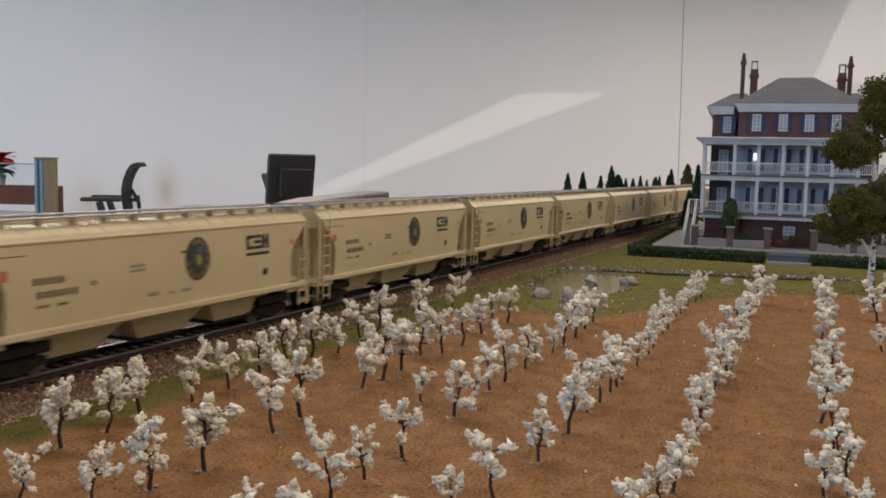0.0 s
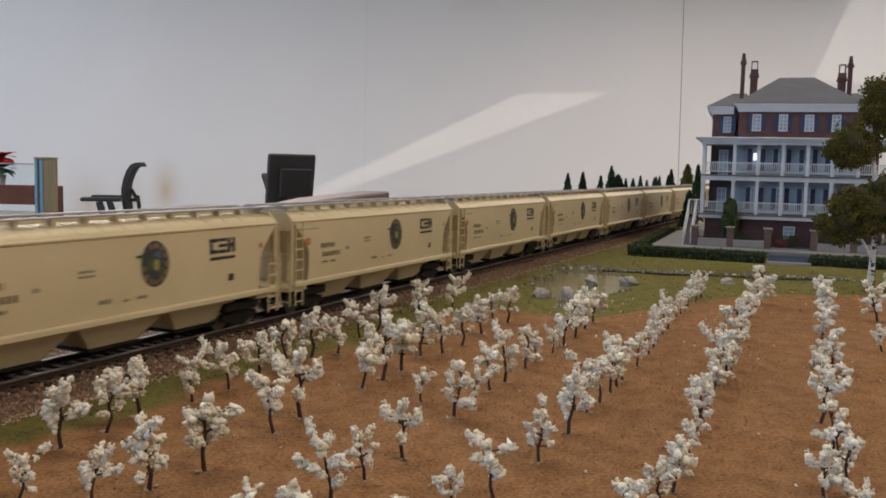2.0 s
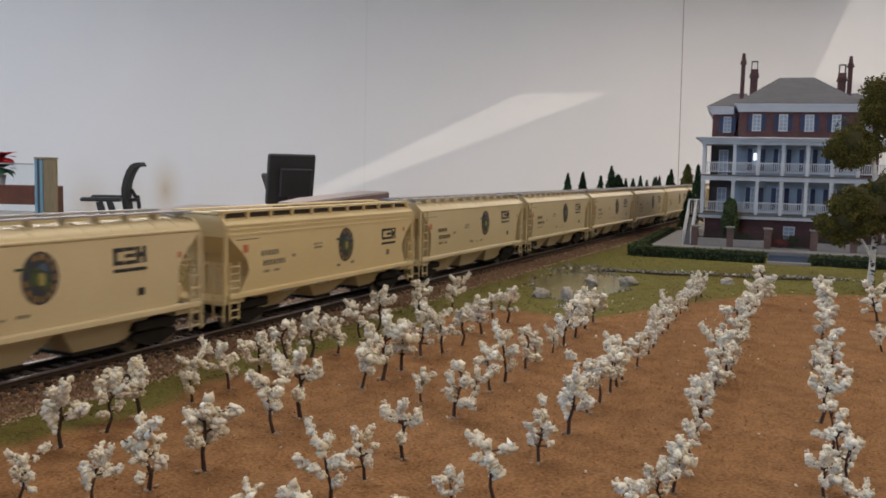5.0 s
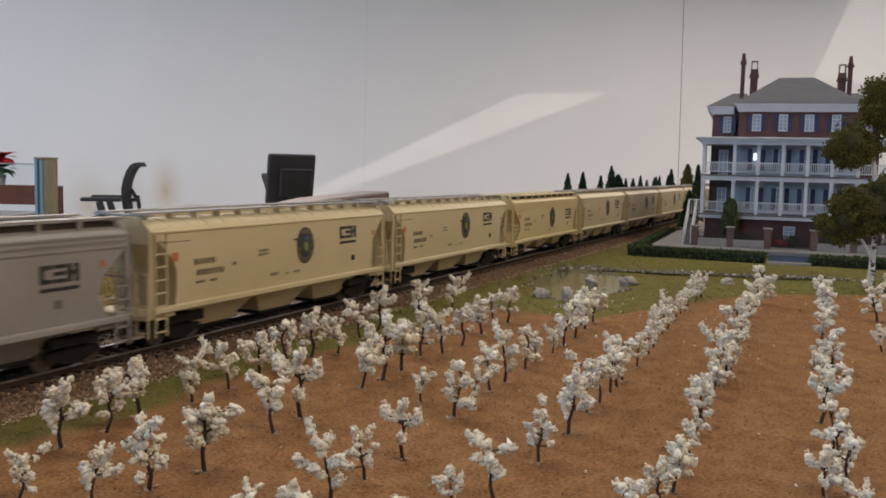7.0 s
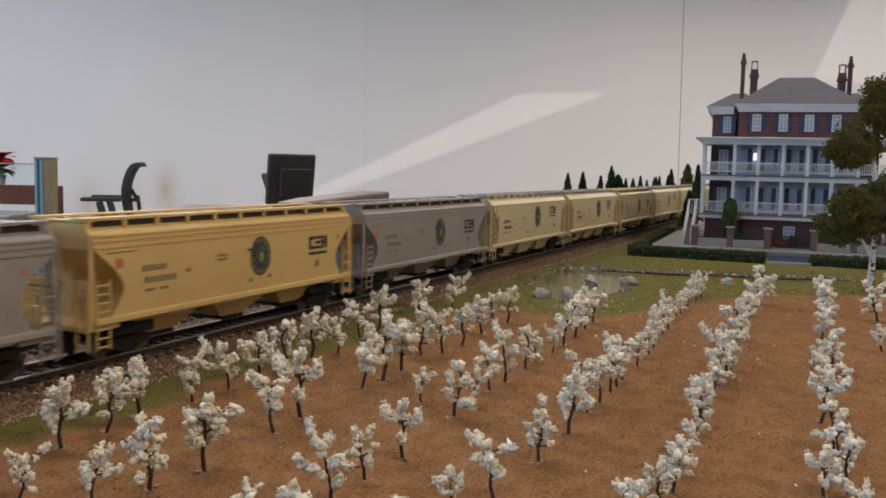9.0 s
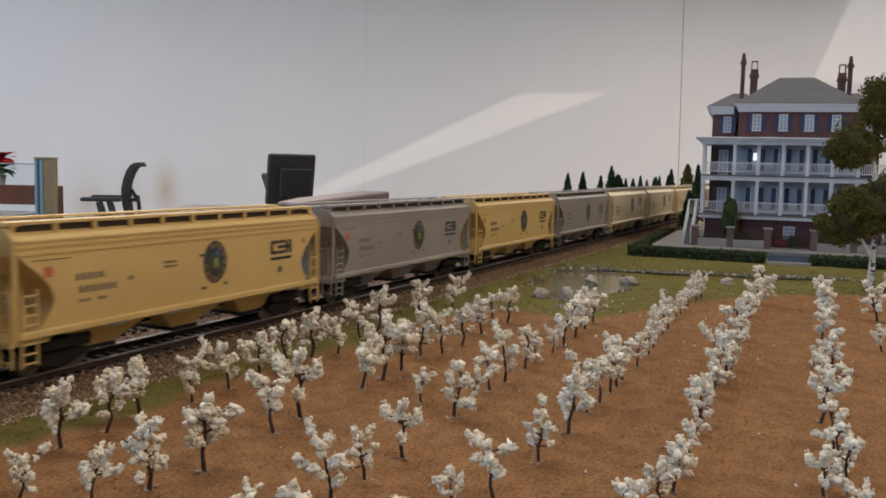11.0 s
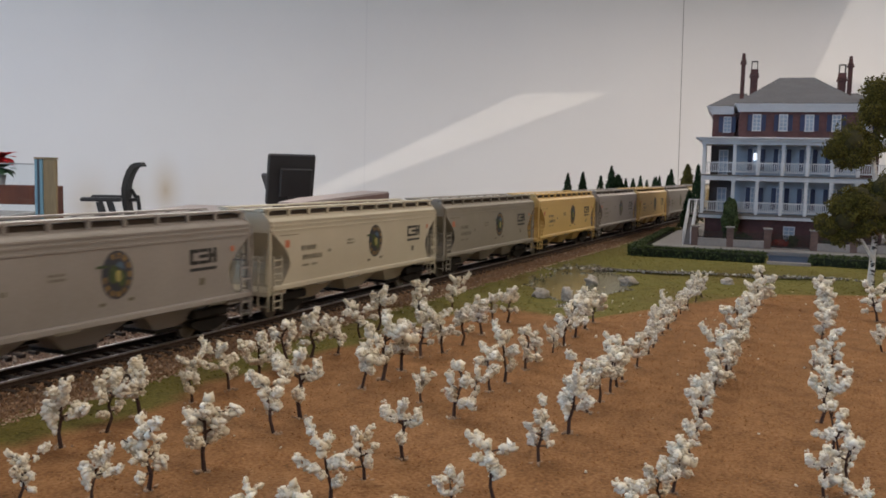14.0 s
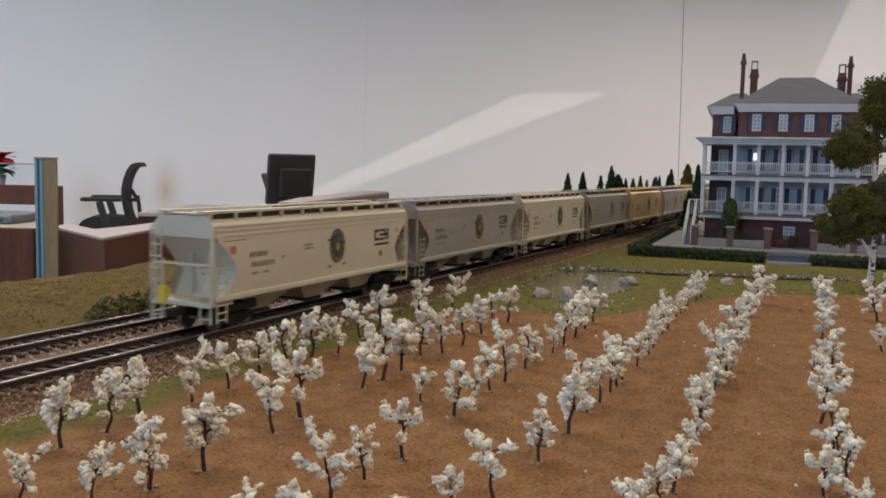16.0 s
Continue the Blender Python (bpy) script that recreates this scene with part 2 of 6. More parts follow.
SOIL_GRAIN = island_material("soil_grain", [(0.20, 0.095, 0.04), (0.32, 0.16, 0.068), (0.26, 0.125, 0.05), (0.40, 0.235, 0.12)], 0.95, 0.1)
ROCK = material("rock", (0.44, 0.40, 0.36), 0.85, (0.22, 0.19, 0.165), 90, 0.5, 600, 0.8, 0.0012, spread=0.2)
BIRCH_BARK = material("birch_bark", (0.62, 0.58, 0.53), 0.8, (0.45, 0.41, 0.37), 60, 0.5, 500, 0.3, 0.0004)
BIRCH_SCAR = material("birch_scar", (0.03, 0.027, 0.025), 0.9, (0.05, 0.045, 0.04), 200, 0.5, 900, 0.2, 0.0002)
HOUSE_BRICK = brick_material("house_brick", (0.135, 0.05, 0.047), (0.105, 0.04, 0.04), (0.12, 0.072, 0.068), 130)
CHIMNEY_BRICK = brick_material("chimney_brick", (0.13, 0.05, 0.046), (0.095, 0.036, 0.036), (0.12, 0.07, 0.065), 160)
PILLAR_BRICK = brick_material("pillar_brick", (0.20, 0.12, 0.10), (0.15, 0.09, 0.08), (0.2, 0.14, 0.12), 160)
WHITE_TRIM = material("white_trim", (0.54, 0.535, 0.55), 0.6, (0.46, 0.455, 0.475), 40, 0.6, 600, 0.05, 0.0002)
PORCH_WALL = material("porch_wall", (0.31, 0.36, 0.43), 0.7, (0.26, 0.305, 0.37), 40, 0.6, 600, 0.05, 0.0002)
PORCH_GREY = material("porch_grey", (0.115, 0.10, 0.105), 0.8, (0.085, 0.075, 0.08), 40, 0.6, 600, 0.05, 0.0002)
NAVY_SHUTTER = material("navy_shutter", (0.012, 0.020, 0.07), 0.5, (0.009, 0.014, 0.048), 100, 0.6, 600, 0.05, 0.0002)
SLATE_ROOF = material("slate_roof", (0.115, 0.115, 0.128), 0.85, (0.085, 0.085, 0.097), 60, 0.5, 700, 0.4, 0.0004, spec=0.25, stretch=(1, 1, 3))
PORCH_FLOOR = material("porch_floor", (0.17, 0.15, 0.14), 0.7, (0.13, 0.115, 0.11), 60, 0.5, 600, 0.1, 0.0002)
PATH_GRAVEL = material("path_gravel", (0.34, 0.29, 0.24), 0.95, (0.22, 0.18, 0.14), 60, 0.4, 700, 0.6, 0.0006)
STONE_GREY = material("stone_grey", (0.27, 0.245, 0.235), 0.85, (0.21, 0.19, 0.185), 50, 0.5, 700, 0.3, 0.0003)
PATIO_STONE = material("patio_stone", (0.195, 0.186, 0.19), 0.85, (0.15, 0.144, 0.15), 45, 0.5, 700, 0.3, 0.0003, spec=0.2)
BLUE_WALK = material("blue_walk", (0.03, 0.045, 0.08), 0.95, (0.02, 0.032, 0.06), 40, 0.6, 700, 0.1, 0.0002, spec=0.08)
IRON = material("black_iron", (0.02, 0.018, 0.02), 0.6, (0.03, 0.025, 0.022), 100, 0.5, 600, 0.1, 0.0002)
WINDOW_PANE = material("window_pane", (0.30, 0.35, 0.42), 0.12, (0.22, 0.27, 0.34), 60, 0.7, 600, 0.0, spec=0.8)
LIT_PANE = glow_material("lit_pane", (0.85, 0.93, 1.0), 1.6)
FLOWER_RED = material("flower_red", (0.30, 0.03, 0.02), 0.8, (0.2, 0.02, 0.015), 200, 0.5, 900, 0.2, 0.0003)
POND_MUD = material("pond_mud", (0.23, 0.21, 0.135), 0.10, (0.12, 0.115, 0.055), 30, 0.75, 150, 0.10, 0.0010, spec=0.6)
STREAM_WATER = material("stream_water", (0.075, 0.07, 0.05), 0.08, (0.035, 0.034, 0.025), 140, 0.5, 260, 0.5, 0.0022, spec=1.0)
BOARD_EDGE = material("board_edge", (0.09, 0.08, 0.07), 0.7, (0.06, 0.055, 0.05), 5, 0.5, 60, 0.1, 0.001)


def ground_material():
    """Turf with a field of brown soil; the field's edges wander."""
    m = bpy.data.materials.new("turf_and_soil")
    m.use_nodes = True
    t, p = m.node_tree, m.node_tree.nodes["Principled BSDF"]
    n, link = t.nodes.new, t.links.new
    where = n("ShaderNodeTexCoord")

    def noise_at(scale, detail=4):
        k = n("ShaderNodeTexNoise")
        k.inputs["Scale"].default_value, k.inputs["Detail"].default_value = scale, detail
        link(where.outputs["Object"], k.inputs["Vector"])
        return k.outputs["Fac"]

    def calc(op, a, b):
        k = n("ShaderNodeMath")
        k.operation = op
        for i, v in enumerate((a, b)):
            if isinstance(v, (int, float)):
                k.inputs[i].default_value = v
            else:
                link(v, k.inputs[i])
        return k.outputs[0]

    def ramp(src, stops):
        k = n("ShaderNodeValToRGB")
        els = k.color_ramp.elements
        while len(els) < len(stops):
            els.new(0.5)
        for e, (pos, c) in zip(els, stops):
            e.position, e.color = pos, (*c, 1)
        link(src, k.inputs[0])
        return k.outputs[0]

    def mix(fac, a, b):
        k = n("ShaderNodeMix")
        k.data_type = "RGBA"
        link(fac, k.inputs["Factor"])
        link(a, k.inputs[6])
        link(b, k.inputs[7])
        return k.outputs[2]

    xyz = n("ShaderNodeSeparateXYZ")
    link(where.outputs["Object"], xyz.inputs[0])
    s, u = xyz.outputs["X"], calc("MULTIPLY", xyz.outputs["Y"], -1.0)
    wander = calc("MULTIPLY", calc("SUBTRACT", noise_at(22, 5), 0.5), 0.05)
    left = calc("SUBTRACT", calc("ADD", u, wander), calc("ADD", calc("MULTIPLY", s, 0.042), -0.2235))
    far_edge = calc("MINIMUM", calc("MAXIMUM", calc("ADD", calc("MULTIPLY", u, 2.3), 0.777), 0.479), calc("ADD", calc("MULTIPLY", u, 0.6), 0.672))
    top = calc("SUBTRACT", far_edge, calc("ADD", s, calc("MULTIPLY", wander, 0.6)))
    inside = calc("MINIMUM", left, top)
    edge = n("ShaderNodeMapRange")
    edge.inputs["From Min"].default_value, edge.inputs["From Max"].default_value = -0.003, 0.006
    link(inside, edge.inputs["Value"])
    grain, mid, big = noise_at(850, 3), noise_at(120, 4), noise_at(14, 4)
    both = calc("ADD", calc("MULTIPLY", grain, 0.6), calc("MULTIPLY", mid, 0.4))
    soil = ramp(both, [(0.34, (0.118, 0.053, 0.020)), (0.5, (0.220, 0.110, 0.047)), (0.66, (0.292, 0.160, 0.077))])
    soil2 = ramp(both, [(0.34, (0.11, 0.053, 0.02)), (0.5, (0.198, 0.099, 0.043)), (0.66, (0.27, 0.145, 0.068))])
    soil = mix(ramp(big, [(0.4, (0, 0, 0)), (0.6, (1, 1, 1))]), soil, soil2)
    turf = ramp(both, [(0.34, (0.055, 0.052, 0.012)), (0.5, (0.115, 0.105, 0.026)), (0.66, (0.16, 0.135, 0.04))])
    turf2 = ramp(both, [(0.34, (0.07, 0.048, 0.013)), (0.5, (0.118, 0.082, 0.025)), (0.66, (0.165, 0.114, 0.04))])
    brown = ramp(both, [(0.34, (0.062, 0.036, 0.013)), (0.5, (0.105, 0.064, 0.022)), (0.66, (0.14, 0.088, 0.03))])
    turf2 = mix(ramp(noise_at(34, 5), [(0.46, (0, 0, 0)), (0.60, (1, 1, 1))]), turf2, brown)
    far = n("ShaderNodeMapRange")
    far.inputs["From Min"].default_value, far.inputs["From Max"].default_value = -0.33, -0.36
    link(u, far.inputs["Value"])
    patch = n("ShaderNodeMath")
    patch.operation = "MAXIMUM"
    link(far.outputs[0], patch.inputs[0])
    link(calc("MULTIPLY", ramp(noise_at(9, 4), [(0.48, (0, 0, 0)), (0.62, (1, 1, 1))]), 0.6), patch.inputs[1])
    turf = mix(patch.outputs[0], turf, turf2)
    link(mix(edge.outputs[0], turf, soil), p.inputs["Base Color"])
    p.inputs["Roughness"].default_value, p.inputs["Specular IOR Level"].default_value = 0.95, 0.15
    b = n("ShaderNodeBump")
    b.inputs["Strength"].default_value, b.inputs["Distance"].default_value = 0.9, 0.0011
    link(both, b.inputs["Height"])
    link(b.outputs[0], p.inputs["Normal"])
    return m


GROUND = ground_material()


# ---------------------------------------------------------------- mesh helpers
def mesh_of(name, bm, *mats, smooth=False):
    me = bpy.data.meshes.new(name)
    if smooth:
        for f in bm.faces:
            f.smooth = True
    bm.to_mesh(me)
    bm.free()
    for m in mats:
        me.materials.append(m)
    return me


def part(name, bm, mat, parent, label="", smooth=False, at=None):
    """Links a bmesh, or a mesh shared between alike parts, as one mesh object under a thing or a part."""
    me = bm if isinstance(bm, bpy.types.Mesh) else mesh_of(name, bm, mat, smooth=smooth)
    ob = new(name, me)
    ob.parent = parent
    if at is not None:
        ob.matrix_basis = at
    if label:
        ob["label"] = label
    return ob


def thing(name, m, label, category, group="", kind=""):
    ob = new(name)
    ob.empty_display_size = 0.01
    ob.matrix_basis = m
    return tagged(ob, label, category, group, kind)


def setting(name, bm, mat, label="", category="", m=None, kind="structure"):
    me = bm if isinstance(bm, bpy.types.Mesh) else mesh_of(name, bm, mat)
    ob = new(name, me)
    if m is not None:
        ob.matrix_basis = m
    return tagged(ob, label, category, kind=kind)


def add_box(bm, x0, x1, y0, y1, z0, z1, bevel=0.0, m=None):
    made = bmesh.ops.create_cube(bm, size=1)["verts"]
    mm = Matrix.Translation(((x0 + x1) / 2, (y0 + y1) / 2, (z0 + z1) / 2)) @ Matrix.Diagonal((x1 - x0, y1 - y0, z1 - z0, 1))
    bmesh.ops.transform(bm, matrix=(m @ mm) if m is not None else mm, verts=made)
    if bevel:
        edges = list({e for v in made for e in v.link_edges})
        bmesh.ops.bevel(bm, geom=edges, offset=bevel, segments=1, affect="EDGES")
    return bm


def box(*a, **k):
    return add_box(bmesh.new(), *a, **k)


def add_rod(bm, a, b, r0, r1=None, n=6):
    """A tapered rod between two places."""
    a, b = Vector(a), Vector(b)
    d = b - a
    if d.length < 1e-7:
        return bm
    m = Matrix.Translation((a + b) / 2) @ d.to_track_quat("Z", "Y").to_matrix().to_4x4()
    bmesh.ops.create_cone(bm, cap_ends=True, segments=n, radius1=r0, radius2=r0 if r1 is None else r1, depth=d.length, matrix=m)
    return bm


def rod(*a, **k):
    return add_rod(bmesh.new(), *a, **k)


def add_prism(bm, outline, z0, z1):
    """An upright block over an outline in x and y."""
    low = [bm.verts.new((x, y, z0)) for x, y in outline]
    high = [bm.verts.new((x, y, z1)) for x, y in outline]
    bm.faces.new(low[::-1])
    bm.faces.new(high)
    for i in range(len(low)):
        j = (i + 1) % len(low)
        bm.faces.new((low[i], low[j], high[j], high[i]))
    return bm


ICO = bmesh.new()
bmesh.ops.create_icosphere(ICO, subdivisions=1, radius=1)
ICO_V = np.array([v.co[:] for v in ICO.verts])
ICO_F = [tuple(v.index for v in f.verts) for f in ICO.faces]
ICO.free()
OCT_V = np.array([(1, 0, 0), (-1, 0, 0), (0, 1, 0), (0, -1, 0), (0, 0, 1), (0, 0, -1)], float)
OCT_F = [(0, 2, 4), (2, 1, 4), (1, 3, 4), (3, 0, 4), (2, 0, 5), (1, 2, 5), (3, 1, 5), (0, 3, 5)]
LEAF_V = np.array([(-1, 0, 0), (0, -0.5, 0.25), (1, 0, 0), (0, 0.5, 0.25)], float)
LEAF_F = [(0, 1, 2), (0, 2, 3)]


def scatter_mesh(name, places, sizes, mat, rng, base=(OCT_V, OCT_F), squash=0.35, jitter=0.18, smooth=False):
    """Many small pieces joined into one mesh, each turned and misshapen by chance."""
    bv, bf = base
    n, k = len(places), len(bv)
    q = rng.normal(size=(n, 4))
    q /= np.linalg.norm(q, axis=1)[:, None]
    w, x, y, z = q.T
    rot = np.stack([1 - 2 * (y * y + z * z), 2 * (x * y - z * w), 2 * (x * z + y * w), 2 * (x * y + z * w), 1 - 2 * (x * x + z * z),
                    2 * (y * z - x * w), 2 * (x * z - y * w), 2 * (y * z + x * w), 1 - 2 * (x * x + y * y)], 1).reshape(n, 3, 3)
    v = bv[None] * (1 + rng.normal(size=(n, k, 1)) * jitter) * (1 + rng.uniform(-squash, squash, size=(n, 1, 3)))
    v = np.einsum("nij,nkj->nki", rot, v) * np.asarray(sizes)[:, None, None] + np.asarray(places)[:, None, :]
    f = (np.array(bf)[None] + (np.arange(n) * k)[:, None, None]).reshape(-1, len(bf[0]))
    me = bpy.data.meshes.new(name)
    me.from_pydata(v.reshape(-1, 3).tolist(), [], f.tolist())
    if smooth:
        me.polygons.foreach_set("use_smooth", [True] * len(me.polygons))
    me.materials.append(mat)
    return me


# ---------------------------------------------------------------- room
def room():
    setting("floor", box(-7.2, 7.2, -4.2, WALL_Y + 0.2, FLOOR_Z - 0.2, FLOOR_Z), CARPET, "dark grey office carpet floor", "floor")
    setting("wall_north", box(-7.2, 7.2, WALL_Y, WALL_Y + 0.2, FLOOR_Z, CEIL_Z), BOUNCE_LIT_PAINT, "plain white painted room wall", "wall")
    setting("wall_south", box(-7.2, 7.2, -4.2, -4.0, FLOOR_Z, CEIL_Z), WALL_PAINT, "plain white painted room wall", "wall")
    setting("wall_west", box(-7.2, -7.0, -4.0, WALL_Y, FLOOR_Z, CEIL_Z), WALL_PAINT, "plain white painted room wall", "wall")
    setting("wall_east", box(7.0, 7.2, -4.0, WALL_Y, FLOOR_Z, CEIL_Z), WALL_PAINT, "plain white painted room wall", "wall")
    # unseen openings, added and cut so that the sun's patches fall on the wall
    bm = bmesh.new()

    def loop(points):
        vs = [bm.verts.new((x, y, CEIL_Z)) for x, y in points]
        return [bm.edges.new((vs[i], vs[(i + 1) % len(vs)])) for i in range(len(vs))]

    def cast(x, z):
        k = (CEIL_Z - z) / -SUN_WAY.z
        return x - SUN_WAY.x * k, WALL_Y - SUN_WAY.y * k

    edges = loop([(-7.2, -4.2), (7.2, -4.2), (7.2, WALL_Y + 0.2), (-7.2, WALL_Y + 0.2)])
    edges += loop([cast(-1.90, -0.44), cast(0.783, 0.891), cast(1.738, 0.914), cast(-1.0, -0.16)])
    edges += loop([cast(3.90, 1.08), cast(4.27, 2.0), cast(6.4, 2.0), cast(6.4, 1.08)])
    bmesh.ops.triangle_fill(bm, edges=edges, use_beauty=True, use_dissolve=False)
    setting("ceiling", bm, CEIL_PAINT, "white ceiling with two added openings shaped for the sun patches", "ceiling")
    # a thin dark wire line, tilted to fit the camera's view, and a faint board joint
    joint = material("wire_line", (0.19, 0.17, 0.16), 0.8, (0.15, 0.14, 0.13), 3, 0.5, 60, 0.0)
    setting("trim", box(-0.0024, 0.0024, -0.004, 0, -1.6, 1.6), joint, "thin dark wire-like line on the wall", "joint",
            pose(2.512, WALL_Y, 0.6, 0, -0.9, 0))
    faint = material("joint_faint", (0.755, 0.74, 0.735), 0.85, (0.74, 0.725, 0.72), 3, 0.5, 60, 0.0)
    setting("trim", box(-0.008, 0.008, -0.003, 0, -1.6, 1.6), faint, "faint pale joint line between wall boards", "joint", pose(-0.87, WALL_Y, 0.6))


room()


def office():
    fz = FLOOR_Z
    # angled desk with a pale top
    d = thing("desk", pose(0, 0, fz), "reddish-brown wooden angled desk with pale top on the carpet", "desk")
    ledge = [(-1.363, 3.51), (-1.30, 4.8), (-1.42, 4.8), (-1.50, 4.2), (-1.57, 3.93), (-1.80, 4.22), (-1.80, 4.05)]
    part("desk_panel", add_prism(bmesh.new(), ledge, 0.0, 0.757), DESK_WOOD, d)
    rim = [(-1.362, 3.49), (-1.29, 4.82), (-1.42, 4.82), (-1.50, 4.2), (-1.57, 3.93), (-1.81, 4.22), (-1.81, 4.04)]
    part("desk_top", add_prism(bmesh.new(), rim, 0.757, 0.767), DESK_TOP, d, "pale laminate desk ledge")
    # low desk in front of the glass
    d = thing("side_desk", pose(0, 0, fz), "brown wooden side desk with pale inset shelf", "desk")
    part("front_panel", box(-3.2, -1.775, 3.78, 3.82, 0.0, 0.775, bevel=0.004), DESK_WOOD, d)
    part("desk_top", add_prism(bmesh.new(), [(-3.2, 3.82), (-1.775, 3.82), (-2.13, 4.6), (-3.2, 4.6)], 0.735, 0.765), TAUPE, d)
    # counter behind
    d = thing("back_counter", pose(0, 0, fz), "brown wooden back counter with pale shelf below", "counter")
    part("counter_panel", box(-4.4, -2.335, 5.2, 5.26, 0.80, 0.915, bevel=0.004), DESK_WOOD, d)
    part("end_panel", box(-2.335, -2.285, 5.1, 5.26, 0.0, 0.915, bevel=0.004), DESK_WOOD, d)
    part("shelf", box(-4.4, -2.336, 5.04, 5.255, 0.70, 0.73, bevel=0.004), TAUPE, d, "pale laminate shelf")
    part("back_panel", box(-4.4, -2.336, 5.22, 5.255, 0.0, 0.70), TAUPE, d)
    # grey machine on the side desk
    d = thing("printer", pose(-2.185, 4.25, fz + 0.765), "grey office printer with dark paper slot", "printer")
    part("body", box(-0.16, 0.16, -0.15, 0.2, 0, 0.045, bevel=0.008), DARK_PLASTIC, d)
    part("slot", box(-0.13, 0.12, -0.155, -0.14, 0.012, 0.026), BLACK_PLASTIC, d, "dark paper slot")
    # glass screen with its post
    d = thing("glass_screen", pose(0, 0, fz), "clear glass desk screen beside bronze and blue post", "screen")
    part("post", box(-1.735, -1.677, 3.792, 3.808, 0, 1.075, bevel=0.003), POST_WOOD, d, "bronze wood-grain post")
    part("post_cap", box(-1.772, -1.677, 3.787, 3.813, 1.075, 1.083), POST_WOOD, d)
    part("post_strip", box(-1.772, -1.7352, 3.79, 3.81, 0, 1.075, bevel=0.003), POST_BLUE, d, "blue glass edge strip")
    part("post_strip", box(-1.757, -1.750, 3.786, 3.79, 0, 1.075), DECAL_NAVY, d, "dark seam of the blue strip")
    g = part("pane", box(-3.2, -1.773, 3.795, 3.805, 0.776, 1.05), PANE_GLASS, d, "clear glass pane")
    g.visible_shadow = False
    part("rail", box(-3.2, -1.773, 3.793, 3.807, 1.05, 1.055), GREY_PLASTIC, d)
    # reception counter on which the screens stand
    d = thing("reception_counter", pose(0, 0, fz), "brown wooden reception counter with pinkish top", "counter")
    outline = [(-0.70, 4.27), (-0.41, 6.5), (-0.60, 6.5), (-0.80, 4.9), (-0.80, 4.27)]
    part("counter_panel", add_prism(bmesh.new(), outline, 0, 0.880), DESK_WOOD, d)
    outline = [(-0.705, 4.26), (-0.415, 6.51), (-0.605, 6.51), (-0.81, 4.9), (-0.81, 4.26)]
    part("counter_top", add_prism(bmesh.new(), outline, 0.880, 0.893), DESK_TOP, d, "pale pinkish counter top")
    part("lower_desk", box(-2.0, -0.84, 5.7, 6.9, 0.715, 0.74, bevel=0.003), DESK_TOP, d)
    part("desk_side", box(-2.0, -1.96, 5.72, 6.88, 0, 0.715), DESK_WOOD, d)
    # monitors, seen from behind
    def monitor(x, y, yaw, lean, w, h, rise, label):
        d = thing("monitor", pose(x, y, fz + 0.74, 0, 0, yaw), label, "monitor", "monitors on the counter")
        tilt = pose(0, 0, rise, lean, 0, 0)
        part("case", box(-w / 2, w / 2, -0.022, 0.012, 0, h, bevel=0.010), BLACK_PLASTIC, d, at=tilt)
        part("back_cover", box(-w * 0.26, w * 0.44, -0.040, -0.020, 0.05, h * 0.74, bevel=0.012), BLACK_PLASTIC, d, at=tilt)
        part("display", box(-w / 2 + 0.01, w / 2 - 0.01, 0.0121, 0.0135, 0.01, h - 0.01), WINDOW_PANE, d, at=tilt)
        part("neck", box(-0.03, 0.03, -0.05, -0.033, 0.0, 0.24, bevel=0.004), BLACK_PLASTIC, d)
        part("foot", box(-0.12, 0.12, -0.1, 0.08, 0.0, 0.012, bevel=0.004), BLACK_PLASTIC, d)
    monitor(-1.065, 6.0, 30, 10, 0.335, 0.345, 0.065, "black flat monitor seen from behind on counter")
    monitor(-1.18, 6.30, -60, 18, 0.30, 0.25, 0.03, "black flat monitor turned sideways on counter")
    # office chair, facing left
    c = thing("office_chair", pose(-2.755, 7.5, fz - 0.012, 0, 0, 13), "black mesh office chair with curved back and armrests", "chair")
    bm = bmesh.new()
    path = [(0.100, 0.50), (0.075, 0.58), (0.050, 0.67), (0.035, 0.76), (0.035, 0.85), (0.050, 0.93), (0.075, 1.00), (0.105, 1.05), (0.135, 1.068), (0.175, 1.072)]
    prev = None
    for k, (x, z) in enumerate(path):
        half, thick = 0.215 - 0.035 * abs(k - 4) / 5, 0.017 if k < 8 else 0.012
        ring = [bm.verts.new((x + dx, y, z + dz)) for dx, y, dz in ((-thick, -half, 0), (thick, -half, -0.004 * k), (thick + 0.012, 0, -0.004 * k), (thick, half, -0.004 * k), (-thick, half, 0), (-thick + 0.02, 0, 0))]
        if prev:
            for i in range(6):
                bm.faces.new((prev[i], prev[(i + 1) % 6], ring[(i + 1) % 6], ring[i]))
        else:
            bm.faces.new(ring[::-1])
        prev = ring
    bm.faces.new(prev)
    bmesh.ops.recalc_face_normals(bm, faces=bm.faces)
    part("backrest", bm, BLACK_MESH, c)
    bm = add_prism(bmesh.new(), [(-0.325, 0.525), (-0.305, 0.570), (-0.25, 0.605), (-0.17, 0.617), (-0.05, 0.612), (0.08, 0.605), (0.115, 0.56), (0.09, 0.515), (-0.1, 0.50), (-0.27, 0.505)], -0.235, 0.235)
    bmesh.ops.rotate(bm, cent=(0, 0, 0), matrix=Matrix.Rotation(radians(90), 3, "X"), verts=bm.verts)
    bmesh.ops.recalc_face_normals(bm, faces=bm.faces)
    bmesh.ops.bevel(bm, geom=bm.edges[:], offset=0.012, segments=2, affect="EDGES")
    part("seat", bm, BLACK_MESH, c)
    bm = bmesh.new()
